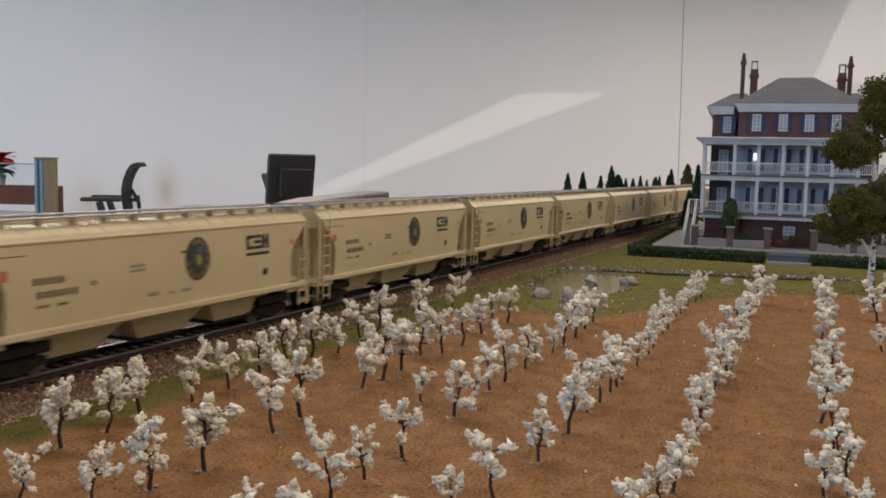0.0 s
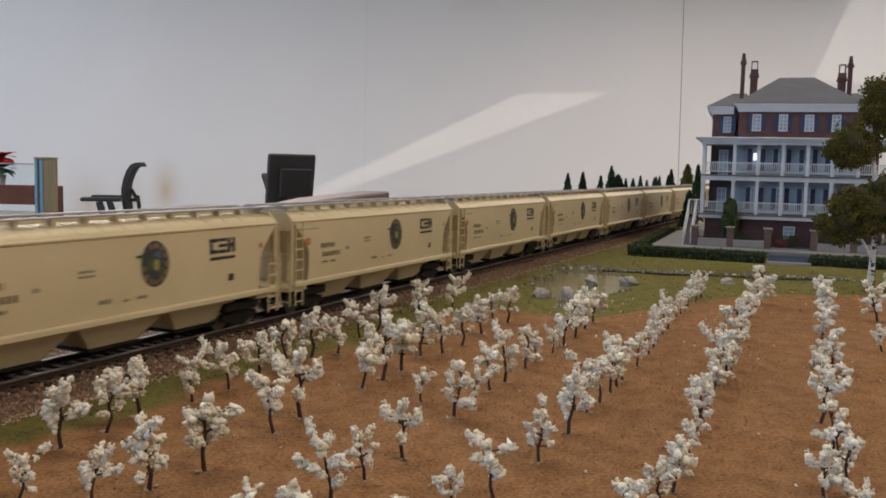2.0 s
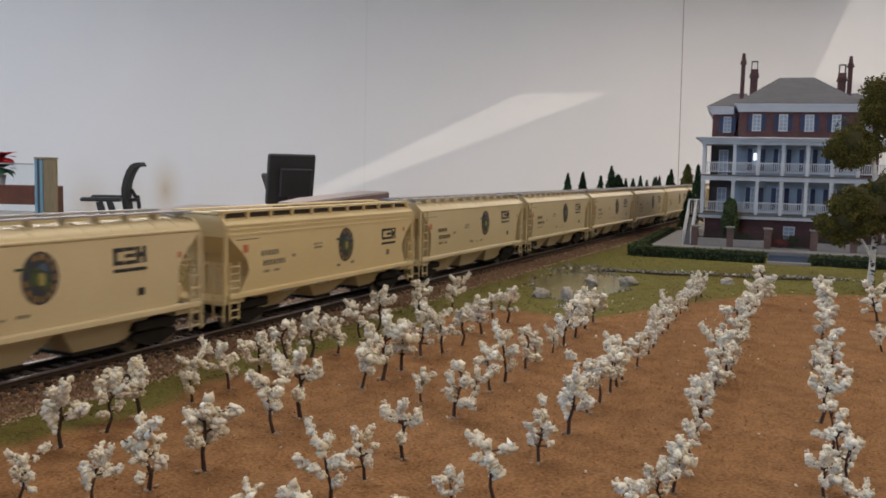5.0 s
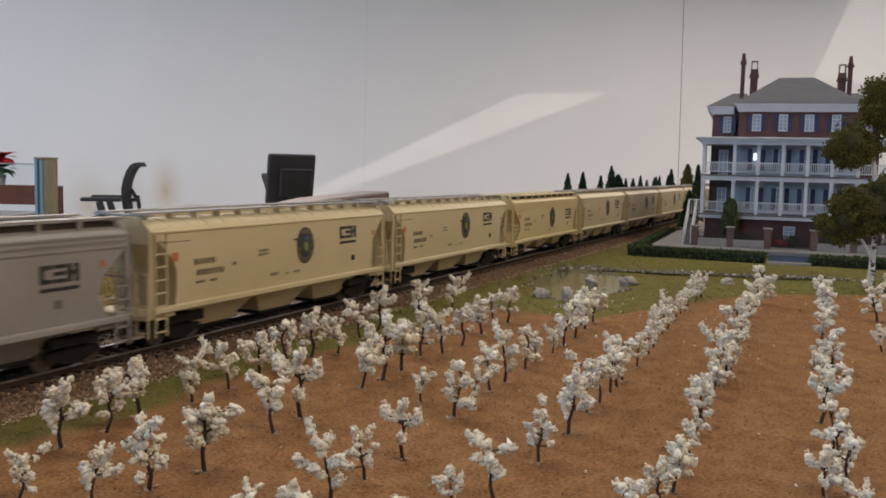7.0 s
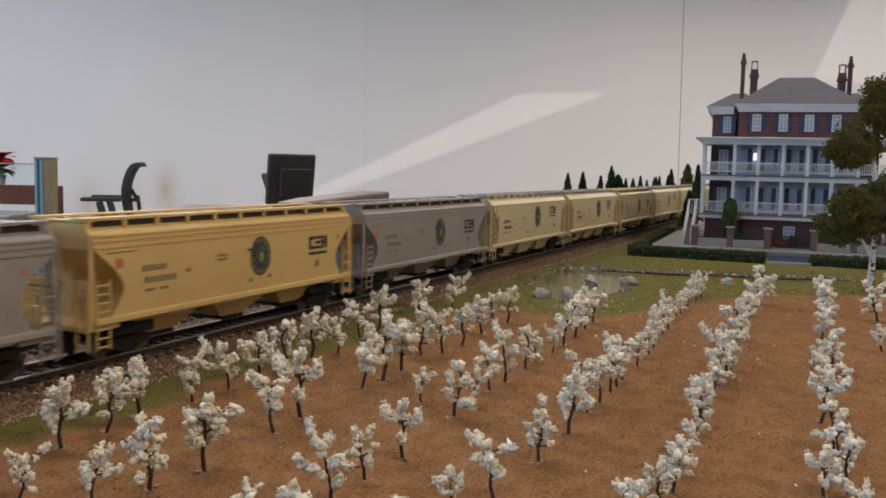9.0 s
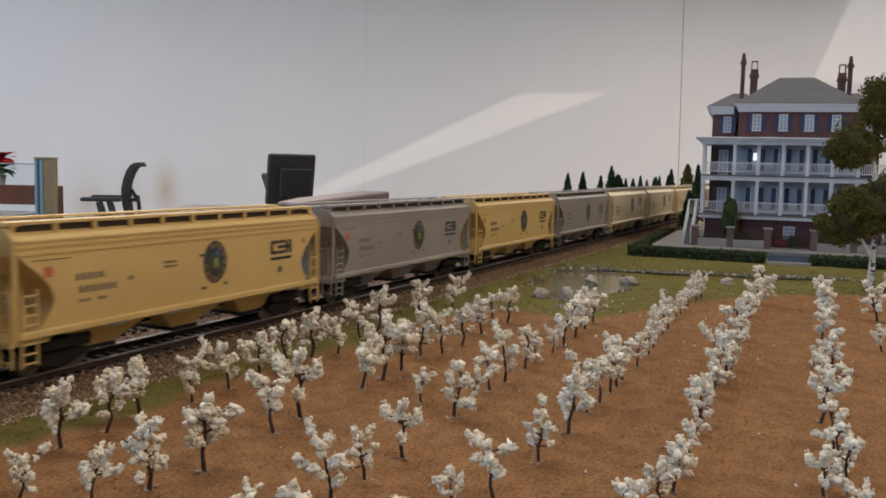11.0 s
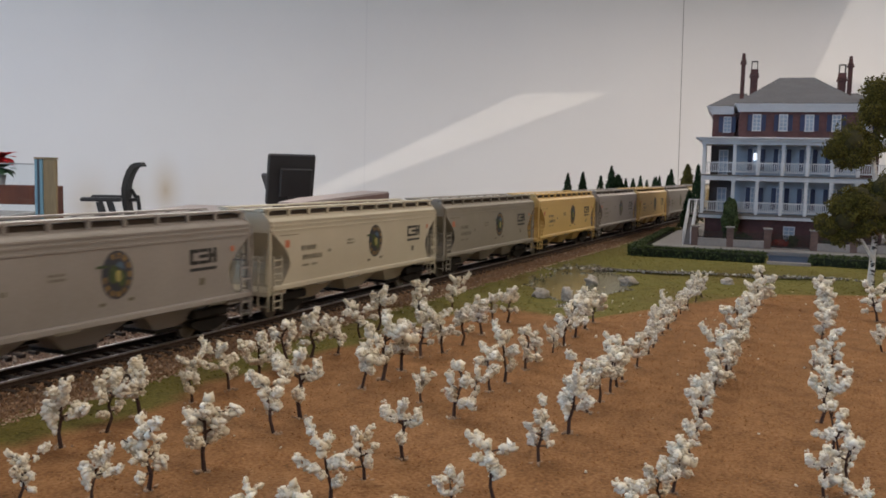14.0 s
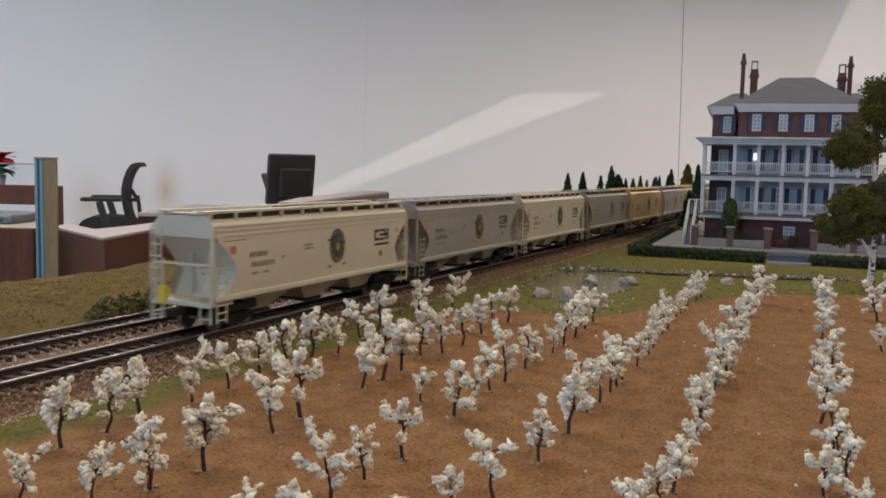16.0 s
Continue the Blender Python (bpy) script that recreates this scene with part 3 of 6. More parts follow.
    add_rod(bm, (0.075, 0, 0.84), (0.125, 0, 0.74), 0.016)
    add_rod(bm, (0.125, 0, 0.79), (0.145, 0, 0.62), 0.016)
    add_rod(bm, (0.145, 0, 0.62), (0.165, 0, 0.50), 0.020)
    add_box(bm, 0.04, 0.13, -0.05, 0.05, 0.735, 0.765)
    add_box(bm, -0.1, 0.175, -0.05, 0.05, 0.465, 0.50)
    part("back_support", bm, BLACK_PLASTIC, c)
    for y in (-0.27, 0.27):
        bm = bmesh.new()
        add_box(bm, -0.028, 0.028, -0.014, 0.014, 0, 0.265, bevel=0.006, m=pose(-0.075, y, 0.49, 0, -16, 0))
        add_rod(bm, (-0.07, y, 0.50), (-0.04, y * 0.7, 0.48), 0.018)
        part("arm_support", bm, BLACK_PLASTIC, c)
        part("armrest", box(-0.29, 0.03, y - 0.045, y + 0.045, 0.745, 0.778, bevel=0.012), BLACK_PLASTIC, c)
    part("gas_lift", rod((-0.15, 0, 0.08), (-0.15, 0, 0.51), 0.025), BLACK_PLASTIC, c)
    for i in range(5):
        a = i * math.tau / 5
        tip = (-0.15 + 0.3 * math.cos(a), 0.3 * math.sin(a), 0.06)
        leg = part("leg", rod((-0.15, 0, 0.1), tip, 0.022, 0.014), BLACK_PLASTIC, c)
        part("caster", rod((tip[0], tip[1] - 0.02, 0.040), (tip[0], tip[1] + 0.02, 0.040), 0.028, n=10), BLACK_PLASTIC, leg)
    # poinsettia at the edge of the view
    p = thing("poinsettia", pose(-2.650, 5.23, fz + 0.915), "red poinsettia with pointed petals in a pot", "plant")
    part("pot", rod((0, 0, 0), (0, 0, 0.06), 0.028, 0.036, n=16), GREY_PLASTIC, p)
    part("stem", rod((0, 0, 0.05), (0.015, 0, 0.16), 0.008), DARK_LEAF, p)
    rng = random.Random(5)
    for name, mat, count, length, z in (("petal", RED_PETAL, 26, 0.088, 0.165), ("leaf", DARK_LEAF, 14, 0.09, 0.10)):
        for i in range(count):
            a, droop = i * 2.4, rng.uniform(-0.7, 0.5)
            bm = bmesh.new()
            pts = [(0, 0, 0), (0.35, -0.27, 0.05), (0.62, -0.27, 0.05), (1, 0, -0.05), (0.62, 0.27, 0.05), (0.35, 0.27, 0.05)]
            vs = [bm.verts.new(Vector(q) * length) for q in pts]
            bm.faces.new(vs)
            bmesh.ops.solidify(bm, geom=bm.faces[:], thickness=0.002)
            part(name, bm, mat, p, at=pose(0.02, 0, z, 0, math.degrees(-droop), math.degrees(a)))


office()


# ---------------------------------------------------------------- layout: ground, tracks
def smooth_step(a, b, x):
    t = min(1.0, max(0.0, (x - a) / (b - a)))
    return t * t * (3 - 2 * t)


def in_field(s, u, margin=0.0):
    """Whether a place lies on the brown soil of the field."""
    far_edge = min(max(0.777 + 2.3 * u, 0.479), 0.672 + 0.6 * u)
    return u > -0.2235 + 0.042 * s + margin and s < far_edge - margin


def pond_reach(s, u):
    """Below 1 in the pond, above 1 round it; the shore wanders."""
    d = math.hypot((s - 0.643) / 0.098, (u + 0.184 + 0.22 * (s - 0.643)) / 0.030)
    return d + 0.42 * noise.noise(Vector((s * 26, u * 40, 4))) + 0.08 * noise.noise(Vector((s * 80, u * 120, 9)))


def ground_height(s, u):
    """Flat by the house and field; beyond the tracks a bank that rises to a ridge further on."""
    z = 0.0006 * noise.noise(Vector((s * 30, u * 30, 0)))
    z += 0.002 * noise.noise(Vector((s * 5, u * 5, 3)))* smooth_step(0.5, 1.2, s)
    bank = 0.0052 + 0.006 * noise.noise(Vector((s * 7, u * 9, 7)))
    bank += 0.0022 * noise.noise(Vector((s * 55, u * 55, 2))) + 0.0010 * noise.noise(Vector((s * 130, u * 130, 5)))
    bank += 0.0293 * smooth_step(0.55, 1.3, s)
    z += bank * smooth_step(-0.333, -0.40, u) if u < -0.333 else 0
    if 0.48 < s < 0.82 and -0.24 < u < -0.12:
        z -= 0.0030 * smooth_step(1.25, 0.75, pond_reach(s, u))
    return z


def ground():
    ss = np.concatenate([np.linspace(-2.9, 0.1, 60), np.linspace(0.1, 1.3, 330)[1:], np.linspace(1.3, 5.6, 120)[1:]])
    us = np.concatenate([np.linspace(-0.47, -0.15, 110), np.linspace(-0.15, 0.25, 120)[1:], np.linspace(0.25, 1.1, 40)[1:]])
    verts = [(s, -u, ground_height(s, u)) for s in ss for u in us]
    n = len(us)
    faces = [(i * n + j, (i + 1) * n + j, (i + 1) * n + j + 1, i * n + j + 1) for i in range(len(ss) - 1) for j in range(n - 1)]
    # skirt down to the board
    k = len(verts)
    rim = [j for j in range(n)] + [i * n + n - 1 for i in range(1, len(ss))] + [(len(ss) - 1) * n + j for j in range(n - 2, -1, -1)] + [i * n for i in range(len(ss) - 2, 0, -1)]
    verts += [(verts[i][0], verts[i][1], -0.06) for i in rim]
    m = len(rim)
    faces += [(rim[i], rim[(i + 1) % m], k + (i + 1) % m, k + i) for i in range(m)]
    me = bpy.data.meshes.new("ground")
    me.from_pydata(verts, [], faces)
    me.polygons.foreach_set("use_smooth", [True] * len(me.polygons))
    me.materials.append(GROUND)
    setting("ground", me, None, "layout ground of olive turf and brown soil field", "ground", su_pose(0, 0))
    t = thing("layout_table", su_pose(0, 0), "dark wooden layout table under the model scenery", "table")
    part("table_frame", box(-2.9, 5.6, -1.1, 0.47, -0.16, -0.0605), BOARD_EDGE, t)
    for s, u in itertools.product((-2.8, -0.7, 1.4, 3.5, 5.5), (-0.4, 1.0)):
        part("leg", box(s - 0.04, s + 0.04, -u - 0.04, -u + 0.04, FLOOR_Z, -0.16), BOARD_EDGE, t)


ground()


def ballast_height(u):
    """The bed's profile across both tracks."""
    return 0.0046 * smooth_step(-0.241, -0.2505, u) * smooth_step(-0.340, -0.3235, u) - 0.0016 * math.exp(-(((u + 0.2860) / 0.006) ** 2))


def ballast():
    rng = np.random.default_rng(3)
    us = np.linspace(-0.343, -0.235, 46)
    ss = np.linspace(-2.9, 5.6, 210)
    verts = [(s, -u, ballast_height(u) + 0.0003 * noise.noise(Vector((s * 40, u * 200, 1))) - 0.0004) for s in ss for u in us]
    n = len(us)
    faces = [(i * n + j, (i + 1) * n + j, (i + 1) * n + j + 1, i * n + j + 1) for i in range(len(ss) - 1) for j in range(n - 1)]
    me = bpy.data.meshes.new("ballast_bed")
    me.from_pydata(verts, [], faces)
    me.materials.append(BALLAST_BED)
    setting("ballast_bed", me, None, "pinkish brown crushed-stone ballast bed", "ballast", su_pose(0, 0))
    N = 32000
    s = 0.12 + 1.9 * rng.random(N) ** 1.6
    u = rng.uniform(-0.345, -0.239, N)
    stray = rng.random(N) < 0.12
    u[stray] = rng.normal(-0.2365, 0.0022, stray.sum())
    places = [(a, -b, max(ballast_height(b), 0) + 0.0001) for a, b in zip(s, u)]
    sizes = rng.uniform(0.0003, 0.00078, N)
    # stones between the used rails: brown dirt, with the train's shade painted in
    between_rails = np.abs(u - TRACK_U) < 0.0125
    places = np.array(places)
    inner_stones = scatter_mesh("dirt_shade_ballast", places[between_rails], sizes[between_rails], DIRT_SHADE_GRAIN, rng)
    setting("dirt_shade_ballast", inner_stones, None, "dirt-brown ballast between the used rails, darkened for the train's shade", "ballast", su_pose(0, 0), "stuff")
    me = scatter_mesh("ballast_stones", places[~between_rails], sizes[~between_rails], BALLAST_GRAIN, rng)
    n = 24000
    s = 0.12 + 1.3 * rng.random(n) ** 1.3
    u = rng.uniform(-0.2520, -0.2365, n)
    places = [(a, -b, max(ballast_height(b), 0) + 0.0003) for a, b in zip(s, u)]
    soil = scatter_mesh("shoulder_grit", places, rng.uniform(0.0002, 0.0006, n), SHOULDER_GRAIN, rng)
    setting("shoulder_grit", soil, None, "dark brown grit on the ballast shoulder", "grit", su_pose(0, 0), "stuff")
    setting("ballast_stones", me, None, "loose tan and grey ballast stones", "ballast", su_pose(0, 0), "stuff")


ballast()


def track(u, label):
    t = thing("railway_track", su_pose(0, u), label, "railway track", "parallel railway tracks")
    for y in (-0.0080, 0.0080):
        bm = bmesh.new()
        add_box(bm, -2.9, 5.6, y - 0.0010, y + 0.0010, RAIL_Z - 0.0022, RAIL_Z - 0.0018)
        add_box(bm, -2.9, 5.6, y - 0.0003, y + 0.0003, RAIL_Z - 0.0018, RAIL_Z - 0.0006)
        rail = part("rail", bm, RAIL_SIDE, t)
        part("rail_head", box(-2.9, 5.6, y - 0.00055, y + 0.00055, RAIL_Z - 0.0006, RAIL_Z), RAIL_HEAD, rail, "shiny worn steel rail head")
    tie = mesh_of("tie", box(-0.0013, 0.0013, -0.0150, 0.0150, -0.0016, 0.0, bevel=0.0002), TIE_WOOD)
    rng = random.Random(int(-u * 1000))
    step = 0.0066
    bm = bmesh.new()
    for i in range(int(8.4 / step)):
        s = -2.85 + i * step
        m = pose(s, rng.uniform(-0.0004, 0.0004), RAIL_Z - 0.0022, 0, 0, rng.uniform(-1.5, 1.5))
        if 0.12 < s < 1.2:
            part("tie", tie, None, t, at=m)
        else:
            add_box(bm, -0.0013, 0.0013, -0.0150, 0.0150, -0.0016, 0.0, m=m)
    far = part("tie_row", bm, TIE_WOOD, t)
    far["kind"] = "stuff"


track(TRACK_U, "brown weathered railway track carrying the hopper train")
track(BACK_U, "brown weathered empty railway track beside grassy bank")


# ---------------------------------------------------------------- hopper cars
def side_y(z):
    """Half width of a car's bulging side at a height over the rail."""
    return 0.0187 - 3.6 * (z - 0.033) ** 2


def inset(z, round_end):
    """How far the end of the side is cut back at a height."""
    if round_end:
        k = min(1, max(0, (0.0475 - z) / 0.0175))
        return 0.0135 * math.sin(k * math.pi / 2) ** 1.3
    if z >= 0.0435:
        return 0.0
    k = (0.0435 - z) / 0.027
    return 0.0150 * math.sin(min(1.0, k / 0.62) * math.pi / 2) ** 1.15 - 0.006 * max(0.0, k - 0.66) / 0.34


def side_patch(shapes, lift):
    """Flat shapes in x and z laid on the near side of a car."""
    bm = bmesh.new()
    for shape in shapes:
        rows = []
        if shape[0] == "bar":
            _, x0, x1, z0, z1 = shape
            for k in range(4):
                z = z0 + (z1 - z0) * k / 3
                rows.append([(x0, z), (x1, z)])
            for a, b in zip(rows, rows[1:]):
                vs = [bm.verts.new((x, -side_y(z) - lift, z)) for x, z in (a[0], a[1], b[1], b[0])]
                bm.faces.new(vs)
        else:
            _, cx, cz, r0, r1, a0, a1, squeeze = shape
            n = 28
            for i in range(n):
                t0, t1 = a0 + (a1 - a0) * i / n, a0 + (a1 - a0) * (i + 1) / n
                for k in range(3):
                    q0, q1 = r0 + (r1 - r0) * k / 3, r0 + (r1 - r0) * (k + 1) / 3
                    ring = [(cx + q * math.cos(t) * squeeze, cz + q * math.sin(t)) for q, t in ((q0, t0), (q1, t0), (q1, t1), (q0, t1))]
                    vs = [bm.verts.new((x, -side_y(z) - lift, z)) for x, z in ring]
                    bm.faces.new(vs)
    bmesh.ops.remove_doubles(bm, verts=bm.verts, dist=0.00002)
    return bm


def ladder(rungs, z0, z1, width):
    """A ladder in the plane of x and z: two stiles and rungs."""
    bm = bmesh.new()
    for x in (-width / 2, width / 2):
        add_box(bm, x - 0.0003, x + 0.0003, -0.0003, 0.0003, z0, z1)
    for i in range(rungs):
        z = z0 + (z1 - z0) * (i + 0.4) / rungs
        add_box(bm, -width / 2, width / 2, -0.0003, 0.0003, z - 0.0003, z + 0.0003)
    return bm


def truck(parent, x):
    t = part("truck", box(-0.0045, 0.0045, -0.010, 0.010, 0.0035, 0.0065, bevel=0.0006), TRUCK_BLACK, parent, "black freight truck", at=pose(x, 0, 0))
    for y in (-0.0122, 0.0122):
        bm = bmesh.new()
        add_prism(bm, [(-0.0125, 0.0052), (-0.0118, 0.0070), (-0.004, 0.0080), (0.004, 0.0080), (0.0118, 0.0070), (0.0125, 0.0052), (0.0105, 0.0045), (0.004, 0.0022), (-0.004, 0.0022), (-0.0105, 0.0045)], -0.0008, 0.0008)
        bmesh.ops.rotate(bm, cent=(0, 0, 0), matrix=Matrix.Rotation(radians(90), 3, "X"), verts=bm.verts)
        bmesh.ops.translate(bm, vec=(0, y, 0), verts=bm.verts)
        part("side_frame", bm, TRUCK_BLACK, t)
    for dx in (-0.0102, 0.0102):
        for y in (-0.0082, 0.0082):
            bm = bmesh.new()
            add_rod(bm, (dx, y - 0.0009, 0.00525), (dx, y + 0.0009, 0.00525), 0.00525, n=20)
            add_rod(bm, (dx, 0, 0.00525), (dx, y, 0.00525), 0.0008)
            part("wheel", bm, WHEEL_STEEL, t, "steel wheel with shiny tread")
    return t


def hopper_car(label, paint, round_end, roof_mat):
    pitch, L = (0.199, 0.1856) if round_end else (0.194, 0.1780)
    car = thing("hopper_car", pose(0, 0, 0), label, "freight car", "covered hopper cars of the train")
    car.scale = (1, 0.93, 1)
    # body shell
    prof = [(side_y(z), z) for z in (0.0148, 0.017, 0.0195, 0.022, 0.0245, 0.027, 0.0295, 0.032, 0.0345, 0.037, 0.039, 0.041, 0.0435, 0.0455, 0.0475)]
    prof += ([(0.0169, 0.0488), (0.0152, 0.0500), (0.0115, 0.0514), (0.006, 0.0521)] if round_end else [(0.0172, 0.0484), (0.0148, 0.0497), (0.010, 0.0511), (0.005, 0.0518)])
    ring = [(-y, z) for y, z in prof] + [(0, 0.0524)] + [(y, z) for y, z in reversed(prof)]
    bm = bmesh.new()
    loops = []
    for sgn in (-1, 1):
        loops.append([bm.verts.new((sgn * (L / 2 - inset(z, round_end)), y, z)) for y, z in ring])
    a, b = loops
    for i in range(len(ring) - 1):
        bm.faces.new((a[i], b[i], b[i + 1], a[i + 1]))
    bm.faces.new((a[0], a[-1], b[-1], b[0]))
    n = len(ring)
    # ends: thin side gussets with a slope sheet running in between them
    for side, sgn in ((a, -1), (b, 1)):
        inner = []
        side = [bm.verts.new(v.co) for v in side]
        for y, z in ring:
            deep = inset(z, round_end) + 0.0006 + 0.10 * max(0.0, 0.0430 - z)
            inner.append(bm.verts.new((sgn * (L / 2 - deep), y * 0.93, z - 0.0005)))
        for i in range(n - 1):
            bm.faces.new((side[i], side[i + 1], inner[i + 1], inner[i]))
        bm.faces.new((side[0], inner[0], inner[-1], side[-1]))
        for i in range(n // 2):
            bm.faces.new((inner[i], inner[i + 1], inner[n - 2 - i], inner[n - 1 - i]) if i + 1 < n - 2 - i else (inner[i], inner[i + 1], inner[n - 1 - i]))
    bmesh.ops.recalc_face_normals(bm, faces=bm.faces)
    body = part("body", bm, paint, car)
    for f in body.data.polygons:
        f.use_smooth = abs(f.normal.x) < 0.3 and abs(f.normal.y) > 0.1
    # mouldings along the top of the side
    if round_end:
        part("eave_rail", box(-L / 2, L / 2, -0.0187, -0.0172, 0.0464, 0.0478, bevel=0.0004), paint, car)
        arch = [(0.01705, 0.04885), (0.01535, 0.0501), (0.0116, 0.05155), (0.006, 0.05225)]
        bm = add_prism(bmesh.new(), [(-z, y) for y, z in arch] + [(-z, -y) for y, z in reversed(arch)] + [(-0.048, -0.015), (-0.048, 0.015)], -0.0008, 0.0008)
        bmesh.ops.rotate(bm, cent=(0, 0, 0), matrix=Matrix.Rotation(radians(90), 3, "Y"), verts=bm.verts)
        bmesh.ops.recalc_face_normals(bm, faces=bm.faces)
        rib = mesh_of("roof_rib", bm, paint)
        for i in range(15):
            part("roof_rib", rib, None, car, at=pose(-L / 2 + 0.012 + i * (L - 0.024) / 14, 0, 0))
        part("hatch_trough", box(-L / 2 + 0.008, L / 2 - 0.008, -0.0035, 0.0035, 0.0515, 0.0538, bevel=0.0005), paint, car)
    else:
        for z in (0.0432, 0.0455, 0.0474):
            y = side_y(z)
            part("eave_rail", box(-L / 2, L / 2, -y - 0.0005, -y + 0.0004, z - 0.0004, z + 0.0004), paint, car)
        part("hatch_trough", box(-L / 2 + 0.006, L / 2 - 0.006, -0.0088, 0.0088, 0.0505, 0.0527, bevel=0.0005), paint, car)
        post = mesh_of("bracket", box(-0.0008, 0.0008, -0.0006, 0.0006, 0.0494, 0.0532), paint)
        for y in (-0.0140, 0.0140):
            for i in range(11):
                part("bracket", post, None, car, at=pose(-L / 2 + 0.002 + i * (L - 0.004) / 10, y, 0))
            # dark strip that paints in the shade below the running board
            part("slot_liner", box(-L / 2 + 0.001, L / 2 - 0.001, *sorted((y * 0.76, y * 0.90)), 0.0498, 0.0525), SLOT_SHADE, car, "dark strip standing in for shade under the roof board")
        for x in (-0.052, -0.020, 0.060):
            part("sill_mark", box(x, x + 0.011, -0.0198, -0.0196, 0.0143, 0.0153), DECAL_FADED, car)
    for y in ((-0.0095, 0.0095) if round_end else (-0.0118, 0.0118)):
        bz = 0.0540 if round_end else 0.0532
        part("running_board", box(-L / 2 - 0.001, L / 2 + 0.001, y - 0.0028, y + 0.0028, bz, bz + 0.0007), roof_mat, car)
        if round_end:
            post = mesh_of("bracket", box(-0.0005, 0.0005, -0.002, 0.002, 0.0508, 0.0540), paint)
            for i in range(13):
                part("bracket", post, None, car, at=pose(-L / 2 + 0.004 + i * (L - 0.008) / 12, y, 0))
    for sgn in (-1, 1):
        part("end_board", box(*sorted((sgn * (L / 2 - 0.0055), sgn * (L / 2 + 0.0005))), -0.0140, 0.0140, bz - 0.0008, bz - 0.0001), roof_mat, car)
        shape = [(0.0168, 0.0425), (0.0172, 0.0484), (0.0135, 0.0520)]
        bm = add_prism(bmesh.new(), [(-z, y) for y, z in shape] + [(-z, -y) for y, z in reversed(shape)], -0.0006, 0.0006)
        bmesh.ops.rotate(bm, cent=(0, 0, 0), matrix=Matrix.Rotation(radians(90), 3, "Y"), verts=bm.verts)
        bmesh.ops.translate(bm, vec=(sgn * (L / 2 - 0.0002), 0, 0), verts=bm.verts)
        bmesh.ops.recalc_face_normals(bm, faces=bm.faces)
        part("end_plate", bm, paint, car)
        part("end_sill", box(*sorted((sgn * (L / 2 - 0.014), sgn * (L / 2 + 0.002))), -0.0172, 0.0172, 0.0125, 0.0146, bevel=0.0003), paint, car)
        part("end_cross_rail", box(*sorted((sgn * (L / 2 + 0.0012), sgn * (L / 2 + 0.0020))), -0.0165, 0.0165, 0.0305, 0.0313), paint, car)
        for y in (-0.0055, 0.0055):
            part("end_stiffener", box(*sorted((sgn * (L / 2 - 0.013), sgn * (L / 2 - 0.0115))), y - 0.0006, y + 0.0006, 0.0146, 0.043), paint, car)
        for y in (-0.0172, 0.0172):
            part("corner_post", box(*sorted((sgn * (L / 2 - 0.0010), sgn * (L / 2 + 0.0006))), y - 0.0006, y + 0.0006, 0.0135, 0.0475), paint, car)
            tall = (y > 0) == (sgn < 0)
            part("end_ladder", ladder(8 if tall else 5, 0.0055, 0.047 if tall else 0.0315, 0.0062), paint, car, "painted wire ladder",
                 at=pose(sgn * (L / 2 + 0.0018), y * 0.86, 0, 0, 0, 90))
            part("side_ladder", ladder(8 if not tall else 5, 0.0055, 0.047 if (not tall and round_end) else 0.0315, 0.0062), paint, car, "painted wire ladder",
                 at=pose(sgn * (L / 2 - 0.0042), math.copysign(0.0191, y), 0))
        part("coupler", box(*sorted((sgn * (L / 2 - 0.01), sgn * (L / 2 + 0.0095 if not round_end else pitch / 2 + 0.0006))), -0.0022, 0.0022, 0.0085, 0.0118, bevel=0.0005), TRUCK_BLACK, car, "black knuckle coupler")
        part("bolster_plate", box(*sorted((sgn * (L / 2 - 0.034), sgn * (L / 2 - 0.012))), -0.0155, 0.0155, 0.0085, 0.0125, bevel=0.0006), TRUCK_BLACK, car)
        truck(car, sgn * (L / 2 - 0.0215))
    part("brake_box", box(-L / 2 - 0.0030, -L / 2 + 0.0, 0.0085, 0.0130, 0.0125, 0.0205, bevel=0.0003), BRAKE_YELLOW if paint is OFF_WHITE else paint, car, "yellow brake housing" if paint is OFF_WHITE else "")
    # sills
    for y in (-1, 1):
        part("side_sill", box(-L / 2 + 0.0005, L / 2 - 0.0005, *sorted((y * 0.0174, y * 0.0196)), 0.0147, 0.0174, bevel=0.0005), paint, car)
    # discharge bays
    lows = 0.0045 if round_end else 0.006
    for x in (-0.046, 0.0, 0.046):
        bm = bmesh.new()
        wide, narrow = (0.0225, 0.012) if round_end else (0.021, 0.007)
        top = [bm.verts.new((x + sx * wide, sy * 0.0150, 0.0149)) for sx, sy in ((-1, -1), (1, -1), (1, 1), (-1, 1))]
        low = [bm.verts.new((x + sx * narrow, sy * 0.0085, lows)) for sx, sy in ((-1, -1), (1, -1), (1, 1), (-1, 1))]
        bm.faces.new(top)
        bm.faces.new(low[::-1])
        for i in range(4):
            bm.faces.new((low[i], low[(i + 1) % 4], top[(i + 1) % 4], top[i]))
        bay = part("discharge_bay", bm, paint, car)
        part("gate", box(x - narrow - 0.001, x + narrow + 0.001, -0.0095, 0.0095, lows - 0.0015, lows, bevel=0.0003), TRUCK_BLACK, bay)
    part("centre_beam", box(-L / 2 + 0.02, L / 2 - 0.02, -0.003, 0.003, 0.0095, 0.0147), TRUCK_BLACK, car)
    # lettering and emblem, as plain shapes
    lx = -L / 2
    ez, gz = (0.0350, 0.0392) if round_end else (0.0327, 0.0356)
